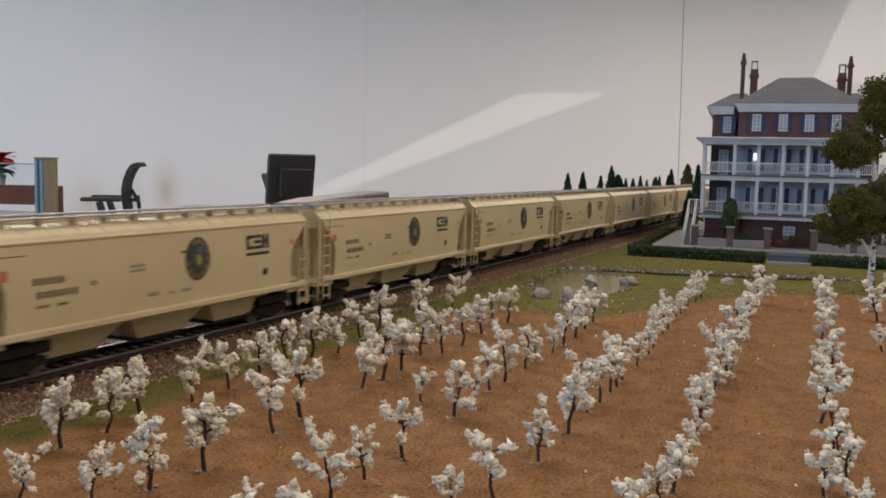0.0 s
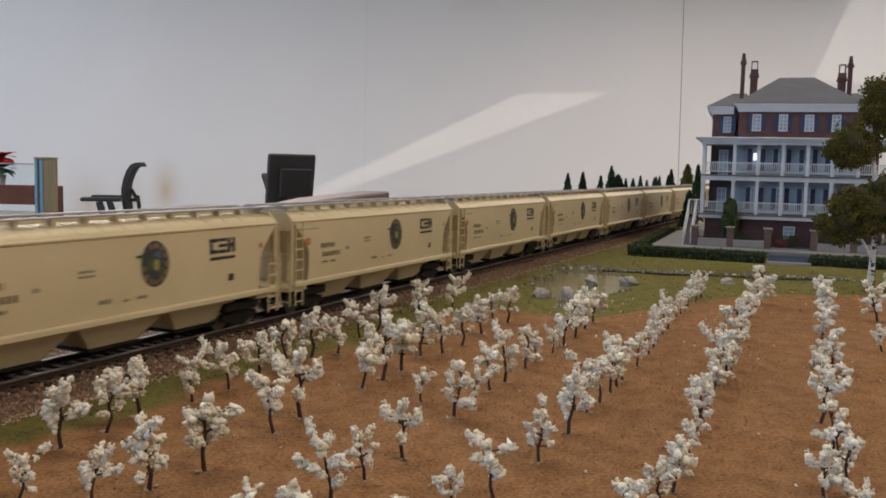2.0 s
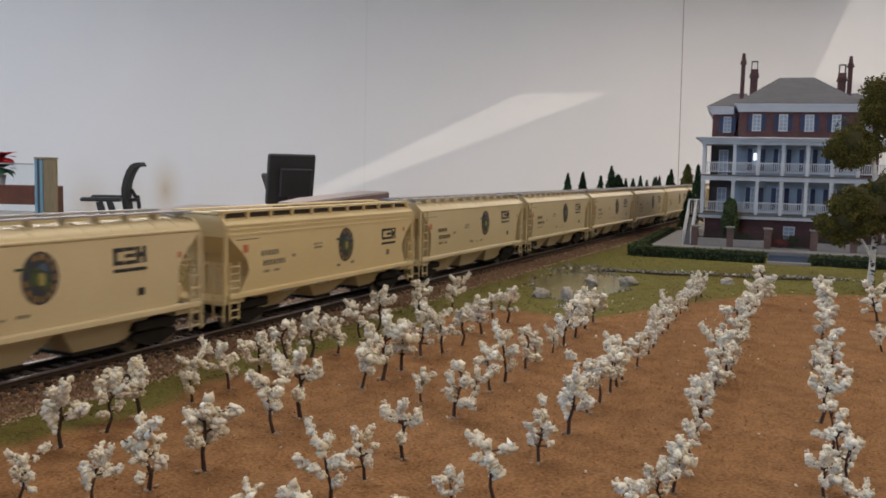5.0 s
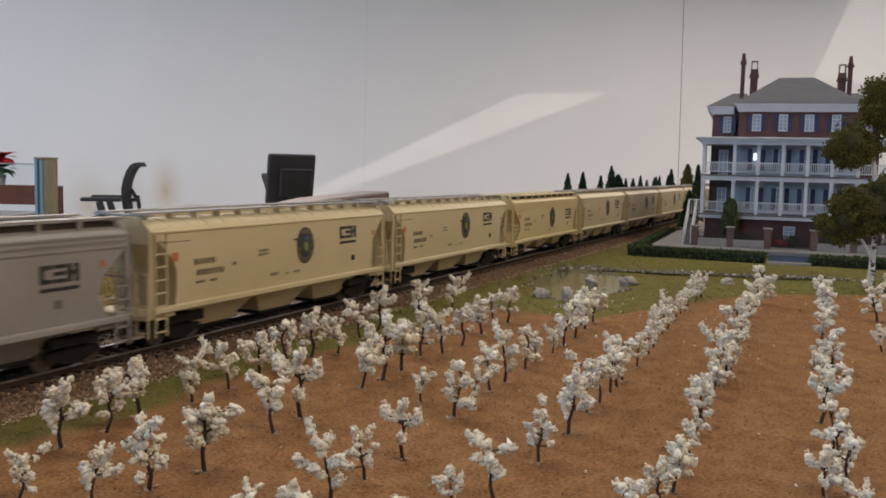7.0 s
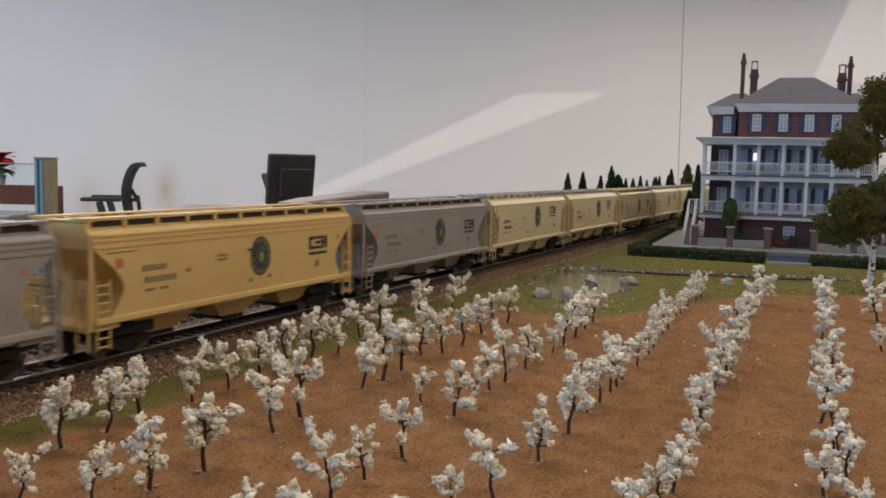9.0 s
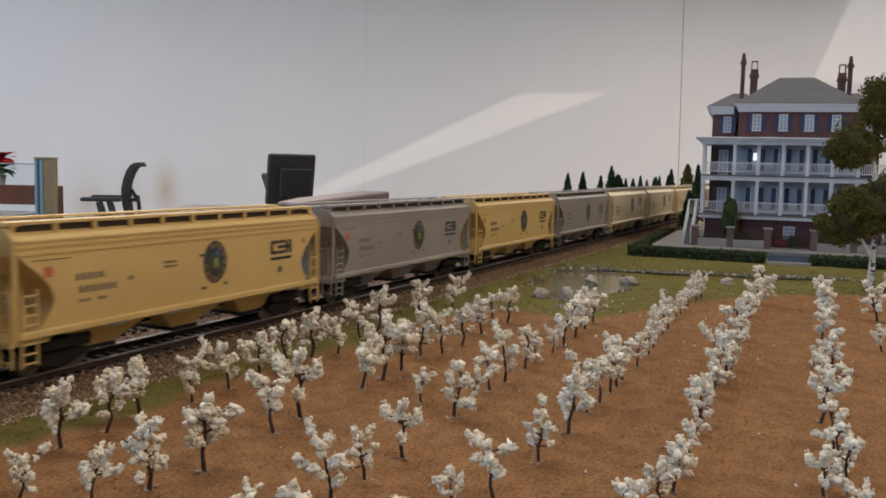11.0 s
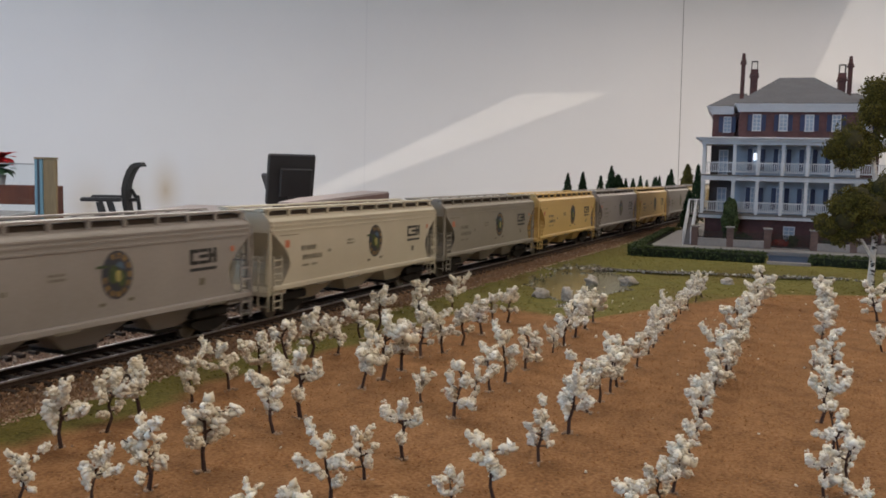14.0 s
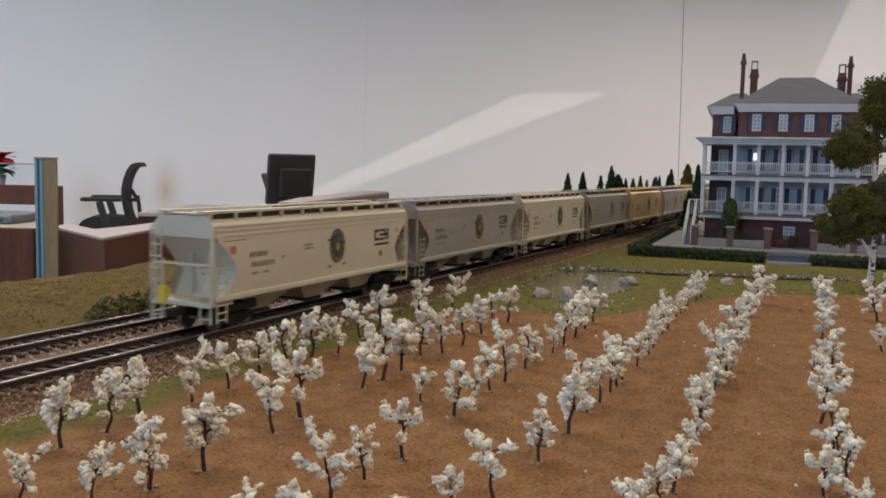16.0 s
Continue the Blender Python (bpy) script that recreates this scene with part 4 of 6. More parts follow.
    ex, gx = (lx + 0.567 * L, lx + 0.785 * L) if round_end else (lx + 0.0984, lx + 0.1460)
    em = part("emblem", side_patch([("disc", ex, ez, 0.0, 0.0091, 0, math.tau, 0.84)], 0.00018), DECAL_NAVY, car, "round dark painted emblem")
    arcs = [("disc", ex, ez, 0.0062, 0.0083, 0.3 + i * math.tau / 13, 0.3 + (i + 0.66) * math.tau / 13, 0.84) for i in range(13) if i not in (4, 5)]
    ring_marks = part("emblem_ring", side_patch(arcs, 0.00024), EMBLEM_GOLD, em, "gold-brown broken ring of the emblem")
    ring_marks["kind"] = "stuff"
    part("emblem_leaves", side_patch([("disc", ex - 0.0018, ez + 0.0004, 0.0, 0.0036, 0, math.tau, 0.7), ("disc", ex + 0.0022, ez - 0.0016, 0.0, 0.0032, 0, math.tau, 0.6),
                                      ("bar", ex - 0.0100, ex - 0.0045, ez + 0.0030, ez + 0.0040)], 0.0003), DECAL_GREEN, em, "dark green leaf shapes")
    part("emblem_sky", side_patch([("disc", ex + 0.0012, ez + 0.0026, 0.0, 0.0024, -0.4, 2.8, 0.84)], 0.00036), DECAL_BLUE, em)
    part("emblem_fruit", side_patch([("disc", ex + 0.0004, ez - 0.0004, 0.0, 0.0023, 0, math.tau, 0.62)], 0.00042), DECAL_YELLOW, em, "yellow centre shape")
    w = 0.0053
    bars = []
    x0, x1, x2 = gx - 0.0083, gx - 0.0026, gx + 0.0031
    bars += [("bar", x0, x0 + w, gz + 0.0018, gz + 0.0034), ("bar", x0, x0 + w, gz - 0.0030, gz - 0.0015), ("bar", x0, x0 + 0.0019, gz - 0.0015, gz + 0.0018)]
    bars += [("bar", x1, x1 + w, gz + 0.0020, gz + 0.0034), ("bar", x1, x1 + w, gz - 0.0005, gz + 0.0009), ("bar", x1, x1 + w, gz - 0.0030, gz - 0.0016)]
    bars += [("bar", x2, x2 + 0.0021, gz - 0.0030, gz + 0.0034), ("bar", x2 + 0.0032, x2 + w, gz - 0.0030, gz + 0.0034), ("bar", x2 + 0.0021, x2 + 0.0032, gz - 0.0006, gz + 0.0010)]
    logo = part("logo", side_patch(bars, 0.0002), DECAL_BLACK, car, "black block logo shapes")
    part("logo_underline", side_patch([("bar", gx - 0.0083, gx + 0.0084, gz - 0.0058, gz - 0.0045)], 0.0002), DECAL_BLACK, logo)
    rng = random.Random(3)

    def text_line(x0, x1, z, h, step):
        out, x = [], x0
        while x < x1:
            out.append(("bar", x, min(x1, x + step * 0.62), z - h / 2, z + h / 2))
            x += step
        return out

    dark = DECAL_BLACK if round_end else DECAL_FADED
    marks = text_line(lx + 0.024, lx + 0.0375, 0.0338, 0.0025, 0.0026) + text_line(lx + 0.0255, lx + 0.0425, 0.0292, 0.0025, 0.0026)
    marks += text_line(lx + 0.0255, lx + 0.031, 0.0252, 0.0012, 0.0013) + text_line(lx + 0.034, lx + 0.0385, 0.0252, 0.0012, 0.0013)
    row = part("lettering", side_patch(marks, 0.0002), DECAL_FADED if not round_end else DECAL_BROWN, car, "faded unreadable lettering bars")
    small_print = text_line(lx + 0.0675, lx + 0.075, 0.0352, 0.0010, 0.0012) + text_line(lx + 0.0675, lx + 0.075, 0.0334, 0.0010, 0.0012)
    small_print += text_line(lx + 0.0485, lx + 0.0515, 0.031, 0.0016, 0.0016)
    if not round_end:
        small_print += text_line(lx + 0.090, lx + 0.094, 0.0222, 0.0013, 0.005) + text_line(lx + 0.104, lx + 0.108, 0.0228, 0.0013, 0.005)
    if round_end:
        small_print += text_line(lx + 0.077, lx + 0.083, 0.0232, 0.0016, 0.0018) + text_line(lx + 0.089, lx + 0.092, 0.0225, 0.0009, 0.001) + text_line(lx + 0.096, lx + 0.101, 0.0228, 0.0012, 0.0014)
    row["kind"] = "stuff"
    row = part("data_text", side_patch(small_print, 0.0002), DECAL_FADED, car, "small faded data lines")
    row["kind"] = "stuff"
    part("black_plate", side_patch([("bar", lx + 0.807 * L, lx + 0.826 * L, 0.0236, 0.0266)], 0.0002), dark, car)
    part("orange_placard", side_patch([("bar", lx + 0.0105, lx + 0.0143, 0.0350, 0.0386)], 0.0002), DECAL_RED, car, "orange-red square placard")
    part("orange_placard", side_patch([("bar", lx + L - 0.0143, lx + L - 0.0120, 0.0364, 0.0388)], 0.0002), DECAL_RED, car, "orange-red square placard")
    part("stripe", side_patch([("bar", lx + 0.006, lx + 0.022, 0.0428 if round_end else 0.0408, 0.0431 if round_end else 0.0411)], 0.0002), DECAL_BROWN, car)
    return car, pitch


def build_train():
    kinds = {
        "w": ("off-white weathered covered hopper car with slotted roof boards", OFF_WHITE, False, OFF_WHITE),
        "g": ("light grey covered hopper car with slotted roof boards", LIGHT_GREY, False, LIGHT_GREY),
        "b": ("brownish grey covered hopper car with slotted roof boards", BROWN_GREY, False, BROWN_GREY),
        "y": ("tan yellow covered hopper car with slotted roof boards", TAN, False, TAN),
        "p": ("pale tan covered hopper car with slotted roof boards", PALE_TAN, False, PALE_TAN),
        "c": ("cream rounded covered hopper car with grey walkway", CREAM, True, WALKWAY_GREY),
    }
    first, cars, way = {}, [], 0.0
    for k in "wgwbygygccpccccccccccc":
        pitch = 0.199 if k == "c" else 0.194
        if k not in first:
            first[k] = hopper_car(*kinds[k])[0]
            car = first[k]
        else:
            car = copy_thing(first[k], pose(0, 0, 0))
        cars.append((car, way + pitch / 2 + (0 if k == "c" else 0.0025)))
        way += pitch
    return cars


TRAIN = build_train()


def train_way(t):
    """Where the train's tail is along the tracks: it slows down slightly."""
    return -2.5553 + 0.1812 * t - 0.00025 * t * t + 0.006 * smooth_step(8.5, 12.5, t) - 0.012 * max(0.0, 1 - t / 1.8) ** 2


# ---------------------------------------------------------------- plantation house
HOUSE_M = Matrix.Translation((0.284, 0.967, 0.0)) @ pose(0, 0, 0, 0, 0, -18)
COLS = [0.0, 0.0318] + [0.0318 + 0.0246 * i for i in range(1, 6)] + [0.1866]
PATIO_Z = 0.0055


def house():
    h = thing("plantation_house", HOUSE_M, "three-storey brick plantation house with white two-level porches", "house")
    W, back = 0.1866, 0.150
    # basement and walls
    part("basement_wall", box(0.004, W - 0.004, 0.006, back, PATIO_Z, 0.0345), HOUSE_BRICK, h, "dark red brick basement")
    part("porch_back_wall", box(0.0300, W - 0.0300, 0.0285, 0.05, 0.0345, 0.1225), PORCH_WALL, h, "pale blue painted porch wall")
    part("wing_wall", box(0.0061, 0.0300, 0.045, back, 0.0345, 0.152), HOUSE_BRICK, h)
    part("wing_wall", box(W - 0.0300, W - 0.0061, 0.045, back, 0.0345, 0.152), HOUSE_BRICK, h)
    part("upper_wall", box(0.0345, W - 0.0315, 0.0282, back, 0.1226, 0.152), HOUSE_BRICK, h, "red brick upper storey wall")
    for z0, z1 in ((0.0396, 0.0757), (0.0823, 0.1146)):
        part("porch_panel", box(0.0062, 0.0299, 0.0440, 0.0449, z0, z1), PORCH_GREY, h, "dark grey porch end wall")
    part("core_wall", box(0.0301, W - 0.0301, 0.051, back - 0.001, 0.0345, 0.152), HOUSE_BRICK, h)
    # porch floors and entablatures
    for z, name in ((0.0395, "lower_porch_floor"), (0.0822, "upper_porch_floor")):
        part(name, box(-0.004, W + 0.004, -0.004, 0.045, z - 0.0016, z, bevel=0.0003), PORCH_FLOOR, h)
    part("porch_skirt", box(-0.003, W + 0.003, -0.003, 0.044, 0.0345, 0.0379, bevel=0.0004), WHITE_TRIM, h, "white base board")
    part("entablature", box(-0.002, W + 0.002, -0.002, 0.044, 0.0758, 0.0806, bevel=0.0004), WHITE_TRIM, h)
    cor = part("porch_cornice", box(-0.003, W + 0.003, -0.003, 0.05, 0.1147, 0.1182, bevel=0.0003), WHITE_TRIM, h)
    part("cornice_step", box(-0.006, W + 0.006, -0.006, 0.05, 0.1182, 0.1208, bevel=0.0003), WHITE_TRIM, cor)
    part("cornice_top", box(-0.0095, W + 0.0095, -0.0095, 0.05, 0.1208, 0.1226, bevel=0.0003), WHITE_TRIM, cor)
    # columns and railings
    col_low = mesh_of("column", box(-0.0017, 0.0017, -0.0017, 0.0017, 0.0, 0.0363, bevel=0.0002), WHITE_TRIM)
    cap = mesh_of("capital", box(-0.0022, 0.0022, -0.0022, 0.0022, 0.0, 0.0015), WHITE_TRIM)
    bal = mesh_of("baluster", box(-0.00035, 0.00035, -0.00035, 0.00035, 0.0, 0.0086), WHITE_TRIM)
    for z, tall in ((0.0395, 1.0), (0.0822, 0.0325 / 0.0363)):
        for x in COLS:
            c = part("column", col_low, None, h, at=Matrix.Translation((x, 0, z)) @ Matrix.Diagonal((1, 1, tall, 1)))
            part("capital", cap, None, c, at=pose(0, 0, 0.0347))
        for x0, x1 in zip(COLS, COLS[1:]):
            r = part("railing", box(x0 + 0.0017, x1 - 0.0017, -0.0007, 0.0007, z + 0.0124, z + 0.0136), WHITE_TRIM, h, "white porch railing")
            part("bottom_rail", box(x0 + 0.0017, x1 - 0.0017, -0.0006, 0.0006, z + 0.0028, z + 0.0038), WHITE_TRIM, r)
            n = max(6, round((x1 - x0) / 0.0021))
            for i in range(1, n):
                part("baluster", bal, None, r, at=pose(x0 + (x1 - x0) * i / n, 0, z + 0.0038))
        # side of the porch
        r = part("railing", box(-0.0007, 0.0007, 0.0017, 0.044, z + 0.0124, z + 0.0136), WHITE_TRIM, h, "white porch railing")
        for i in range(1, 20):
            part("baluster", bal, None, r, at=pose(0, 0.0017 + i * 0.00215, z + 0.0038))
        lat = part("end_screen", box(0.0005, 0.0018, 0.020, 0.044, z + 0.001, z + 0.0352 * tall), WHITE_TRIM, h, "white louvred end screen")
        for k in range(9):
            part("slat", box(-0.0002, 0.0005, 0.020, 0.044, z + 0.004 + k * 0.0033, z + 0.0055 + k * 0.0033), WHITE_TRIM, lat)

    def window(x, y, z0, z1, w, lit=False, shutters=True, bars=2):
        o = part("window", box(x - w / 2, x + w / 2, y - 0.0002, y + 0.001, z0, z1), LIT_PANE if lit else WINDOW_PANE, h, "lit window" if lit else "")
        for nm, a in (("frame", (x - w / 2 - 0.0008, x - w / 2, z0, z1)), ("frame", (x + w / 2, x + w / 2 + 0.0008, z0, z1)),
                      ("frame", (x - w / 2 - 0.0008, x + w / 2 + 0.0008, z1, z1 + 0.0009)), ("sill", (x - w / 2 - 0.0012, x + w / 2 + 0.0012, z0 - 0.0010, z0)),
                      ("muntin", (x - 0.0003, x + 0.0003, z0, z1))):
            part(nm, box(a[0], a[1], y - 0.0012, y + 0.0002, a[2], a[3]), WHITE_TRIM, o)
        for k in range(1, bars + 2):
            zz = z0 + (z1 - z0) * k / (bars + 2)
            part("muntin", box(x - w / 2, x + w / 2, y - 0.0009, y - 0.0002, zz - 0.0003, zz + 0.0003), WHITE_TRIM, o)
        if shutters:
            for sx in (-1, 1):
                x0, x1 = sorted((x + sx * (w / 2 + 0.0010), x + sx * (w / 2 + 0.0058)))
                part("shutter", box(x0, x1, y - 0.0010, y + 0.0002, z0 - 0.0006, z1 + 0.0005, bevel=0.0002), NAVY_SHUTTER, o, "dark navy shutter")

    for x in (0.0530, 0.0805, 0.1070, 0.1340):
        window(x, 0.0278, 0.1318, 0.1482, 0.0074)
    for x in (0.0221, W - 0.0221):
        window(x, 0.0446, 0.1305, 0.1466, 0.0068)
    for z, up in ((0.0395, False), (0.0822, True)):
        for x in (0.0547, 0.0816, 0.1081, 0.1346):
            window(x, 0.0281, z + 0.006, z + 0.0285, 0.0066)
        window(0.0200, 0.0437, z + 0.001, z + 0.027, 0.0085, shutters=False)
    window(0.0915, 0.0056, 0.0105, 0.027, 0.010, shutters=False)
    part("lit_pane", box(0.0520, 0.0560, 0.0270, 0.0276, 0.0985, 0.1065), LIT_PANE, h, "bright lit window pane")
    # eaves and roofs
    for x0, x1, y0, z0, name in ((0.0285, W - 0.0255, 0.021, 0.152, "main_eave"), (-0.0005, 0.0285, 0.038, 0.150, "wing_eave"), (W - 0.0255, W + 0.0005, 0.038, 0.150, "wing_eave")):
        e = part(name, box(x0 + 0.004, x1 - 0.004 if "main" in name else x1, y0 + 0.004, back + 0.003, z0, z0 + 0.004), WHITE_TRIM, h, "white eave moulding")
        part("eave_step", box(x0 + 0.002, x1 - 0.002 if "main" in name else x1, y0 + 0.002, back + 0.005, z0 + 0.004, z0 + 0.0065), WHITE_TRIM, e)
        part("gutter", box(x0, x1, y0, back + 0.007, z0 + 0.0065, z0 + 0.0085, bevel=0.0003), WHITE_TRIM, e)

    def hip(x0, x1, y0, y1, z0, rx0, rx1, ry, z1):
        bm = bmesh.new()
        v = [bm.verts.new(q) for q in ((x0, y0, z0), (x1, y0, z0), (x1, y1, z0), (x0, y1, z0), (rx0, ry, z1), (rx1, ry, z1))]
        for f in ((0, 1, 5, 4), (1, 2, 5), (2, 3, 4, 5), (3, 0, 4), (3, 2, 1, 0)):
            bm.faces.new([v[i] for i in f])
        return bm

    part("roof", hip(0.0282, W - 0.0252, 0.0205, back + 0.007, 0.1606, 0.0769, 0.1138, 0.088, 0.1950), SLATE_ROOF, h, "grey slate hipped roof")
    part("wing_roof", hip(-0.0010, 0.0480, 0.0375, back + 0.007, 0.1586, 0.0263, 0.0420, 0.088, 0.1770), SLATE_ROOF, h)
    part("wing_roof", hip(W - 0.048, W + 0.0010, 0.0375, back + 0.007, 0.1586, W - 0.042, W - 0.0263, 0.088, 0.1770), SLATE_ROOF, h)
    # chimneys
    for x, y, z1, cage in ((0.0362, 0.070, 0.2205, False), (0.0485, 0.069, 0.2055, True), (0.1408, 0.069, 0.2005, True), (0.1490, 0.070, 0.2155, False)):
        w = 0.0023 if not cage else 0.0040
        c = part("chimney", box(x - w, x + w, y - w, y + w, 0.158, z1 - 0.012, bevel=0.0002), CHIMNEY_BRICK, h, "tall red brick chimney")
        for dz, grow in ((0.012, 0.0012), (0.0095, 0.0007)):
            part("band", box(x - w - grow, x + w + grow, y - w - grow, y + w + grow, z1 - dz, z1 - dz + 0.0018), CHIMNEY_BRICK, c)
        if cage:
            part("stack_top", box(x - w, x + w, y - w, y + w, z1 - 0.0077, z1 - 0.003), CHIMNEY_BRICK, c)
            for sx, sy in ((-1, -1), (1, -1), (1, 1), (-1, 1)):
                part("cage_bar", rod((x + sx * w * 0.8, y + sy * w * 0.8, z1 - 0.003), (x + sx * w * 0.78, y + sy * w * 0.78, z1 + 0.0055), 0.00045), IRON, c)
            part("cage_rim", box(x - w * 0.85, x + w * 0.85, y - w * 0.85, y + w * 0.85, z1 + 0.0055, z1 + 0.0063), IRON, c)
        else:
            part("stack_top", rod((x, y, z1 - 0.0077), (x, y, z1 + 0.0005), w * 1.1, w * 0.7, n=10), CHIMNEY_BRICK, c)
    # stair at the porch's end
    st = part("porch_stair", box(-0.0135, -0.0045, -0.004, 0.010, 0.0375, 0.0395), PORCH_FLOOR, h, "small porch stair with white handrail")
    for k in range(8):
        part("step", box(-0.0125 - 0.0005 * k, -0.0048 - 0.0005 * k, -0.0062 - 0.0023 * k, -0.0038 - 0.0023 * k, PATIO_Z, 0.0375 - 0.004 * (k + 1) + 0.001), PORCH_FLOOR, st)
    bm = bmesh.new()
    for x in (-0.0130, -0.0052):
        add_rod(bm, (x, -0.003, 0.0535), (x - 0.004, -0.0215, 0.019), 0.0011)
        add_rod(bm, (x, -0.003, 0.039), (x, -0.003, 0.0535), 0.0007)
        add_rod(bm, (x - 0.004, -0.0215, PATIO_Z), (x - 0.004, -0.0215, 0.019), 0.0008)
        add_rod(bm, (x, -0.003, 0.0395), (x - 0.004, -0.0215, 0.007), 0.0008)
    part("handrail", bm, WHITE_TRIM, st, "white handrail")
    for x0, y0, x1, y1 in ((-0.0132, -0.003, -0.0132, 0.009), (-0.0132, 0.009, -0.001, 0.009)):
        part("landing_rail", rod((x0, y0, 0.0535), (x1, y1, 0.0535), 0.0007), WHITE_TRIM, st)
        for i in range(6):
            a, b = x0 + (x1 - x0) * i / 5, y0 + (y1 - y0) * i / 5
            part("baluster", rod((a, b, 0.0395), (a, b, 0.0535), 0.0004, n=4), WHITE_TRIM, st)


house()

# grounds round the house lie square to one another, turned from the house
SITE = Matrix.Translation((0.221, 0.933, 0.0)) @ pose(0, 0, 0, 0, 0, -20.8)


def leafy(name, places, size, mat, rng, base=(OCT_V, OCT_F)):
    return scatter_mesh(name, places, rng.uniform(size * 0.6, size * 1.3, len(places)), mat, rng, base=base, squash=0.5, jitter=0.3)


def hedge(x0, x1, y0, y1, label):
    rng = np.random.default_rng(int(abs(x0 * 7e3 + y1 * 9e3)) + 1)
    t = thing("hedge", SITE @ pose((x0 + x1) / 2, (y0 + y1) / 2, -0.001), label, "hedge", "clipped hedges round the patio")
    wx, wy, hz = (x1 - x0) / 2, (y1 - y0) / 2, 0.0098
    part("core", box(-wx + 0.0015, wx - 0.0015, -wy + 0.0015, wy - 0.0015, 0, hz - 0.0015, bevel=0.001), material("hedge_core", (0.012, 0.02, 0.008), 0.95, None, 300, 0.5, 900, 0.6, 0.001), t)
    n = int(900 + 90000 * (wx + wy) * 0.12)
    p = np.stack([rng.uniform(-wx, wx, n), rng.uniform(-wy, wy, n), rng.uniform(0.0, hz, n)], 1)
    face = rng.integers(0, 5, n)
    p[face == 0, 2] = hz
    p[face == 1, 1] = -wy
    p[face == 2, 1] = wy
    p[face == 3, 0] = -wx
    p[face == 4, 2] = hz
    p += rng.normal(size=p.shape) * 0.0006
    p[:, 2] = np.clip(p[:, 2], 0, 1)
    part("foliage", leafy("foliage", p, 0.0011, HEDGE_LEAF, rng), None, t)


def site():
    bm = box(0.0, 0.42, 0.0, 0.46, -0.02, PATIO_Z, bevel=0.0006)
    setting("patio", bm, PATIO_STONE, "grey stone patio slab round the house", "patio", SITE)
    hedge(-0.0106, 0.118, -0.0735, -0.0605, "low dark green clipped hedge beside the patio")
    hedge(-0.0125, -0.002, -0.0600, 0.25, "long dark green clipped hedge along the patio's edge")
    hedge(0.1575, 0.40, -0.0735, -0.0605, "low dark green clipped hedge beside the blue walk")
    setting("pavement", box(0.1195, 0.156, -0.0725, -0.001, -0.01, 0.0016, bevel=0.0005), BLUE_WALK, "dark blue-grey walk between the hedges", "walk", SITE)
    setting("kerb", box(0.1185, 0.157, -0.0775, -0.073, -0.01, 0.0022, bevel=0.0005), STONE_GREY, "pale stone kerb at the walk's end", "kerb", SITE)
    # garden wall with pillars and iron fence, along the house front
    w = thing("garden_wall", HOUSE_M @ pose(0, -0.026, PATIO_Z), "low stone garden wall with brick pillars and iron fence", "wall")
    xs = [-0.0048, 0.0314, 0.069, 0.1142, 0.152, 0.187]
    for i, (x0, x1) in enumerate(zip(xs, xs[1:])):
        if i != 2:
            part("wall_base", box(x0, x1, -0.0035, 0.0035, 0, 0.0085 - 0.0006 * (i % 2), bevel=0.0004), STONE_GREY, w, "grey stone base wall")
        else:
            part("threshold", box(x0, x1, -0.003, 0.003, 0, 0.001), STONE_GREY, w)
        z0, z1 = (0.0085, 0.0175) if i != 2 else (0.001, 0.0165)
        panel = part("fence_panel", box(x0 + 0.004, x1 - 0.004, -0.0004, 0.0004, z0 + 0.001, z0 + 0.0018), IRON, w, "black iron fence panel")
        n = int((x1 - x0 - 0.008) / 0.0011)
        bar = mesh_of("bar", rod((0, 0, z0), (0, 0, z1), 0.00028, n=4), IRON)
        for k in range(n + 1):
            f = k / n
            part("bar", bar, None, panel, at=Matrix.Translation((x0 + 0.004 + (x1 - x0 - 0.008) * f, 0, 0)) @ Matrix.Diagonal((1, 1, 1 - 0.10 * math.sin(f * math.pi), 1)))
    for i, x in enumerate(xs):
        p = part("pillar", box(x - 0.0036, x + 0.0036, -0.0036, 0.0036, 0, 0.0200, bevel=0.0003), PILLAR_BRICK, w, "brick gate pillar")
        part("cap", box(x - 0.0048, x + 0.0048, -0.0048, 0.0048, 0.0200, 0.0218, bevel=0.0006), STONE_GREY, p, "pale stone cap")
    rng = np.random.default_rng(8)
    # flowers behind the gate
    for x, y, r, z, mat, lab, nm in ((0.083, -0.008, 0.009, 0.008, FLOWER_RED, "dark red flowering shrub behind the garden gate", "flower_bush"),
                                     (0.095, -0.006, 0.005, 0.013, HEDGE_LEAF, "dark green shrub behind the garden gate", "garden_shrub"),
                                     (0.045, -0.010, 0.010, 0.013, HEDGE_LEAF, "dark green shrub behind the iron fence", "garden_shrub"),
                                     (0.135, -0.010, 0.012, 0.012, HEDGE_LEAF, "dark green shrub behind the iron fence", "garden_shrub")):
        t = thing(nm, HOUSE_M @ pose(x, y, PATIO_Z), lab, "shrub")
        q = rng.normal(size=(260, 3))
        q /= np.linalg.norm(q, axis=1)[:, None]
        q *= (rng.random(260) ** 0.4)[:, None]
        pts = np.stack([q[:, 0] * r, q[:, 1] * r * 0.5, (q[:, 2] + 1) * z / 2 + 0.0006], 1)
        part("stem", rod((0, 0, -0.0005), (0, 0, z * 0.5), 0.0006), TWIG, t)
        part("foliage", leafy("foliage", pts, 0.0012, mat, rng), None, t)
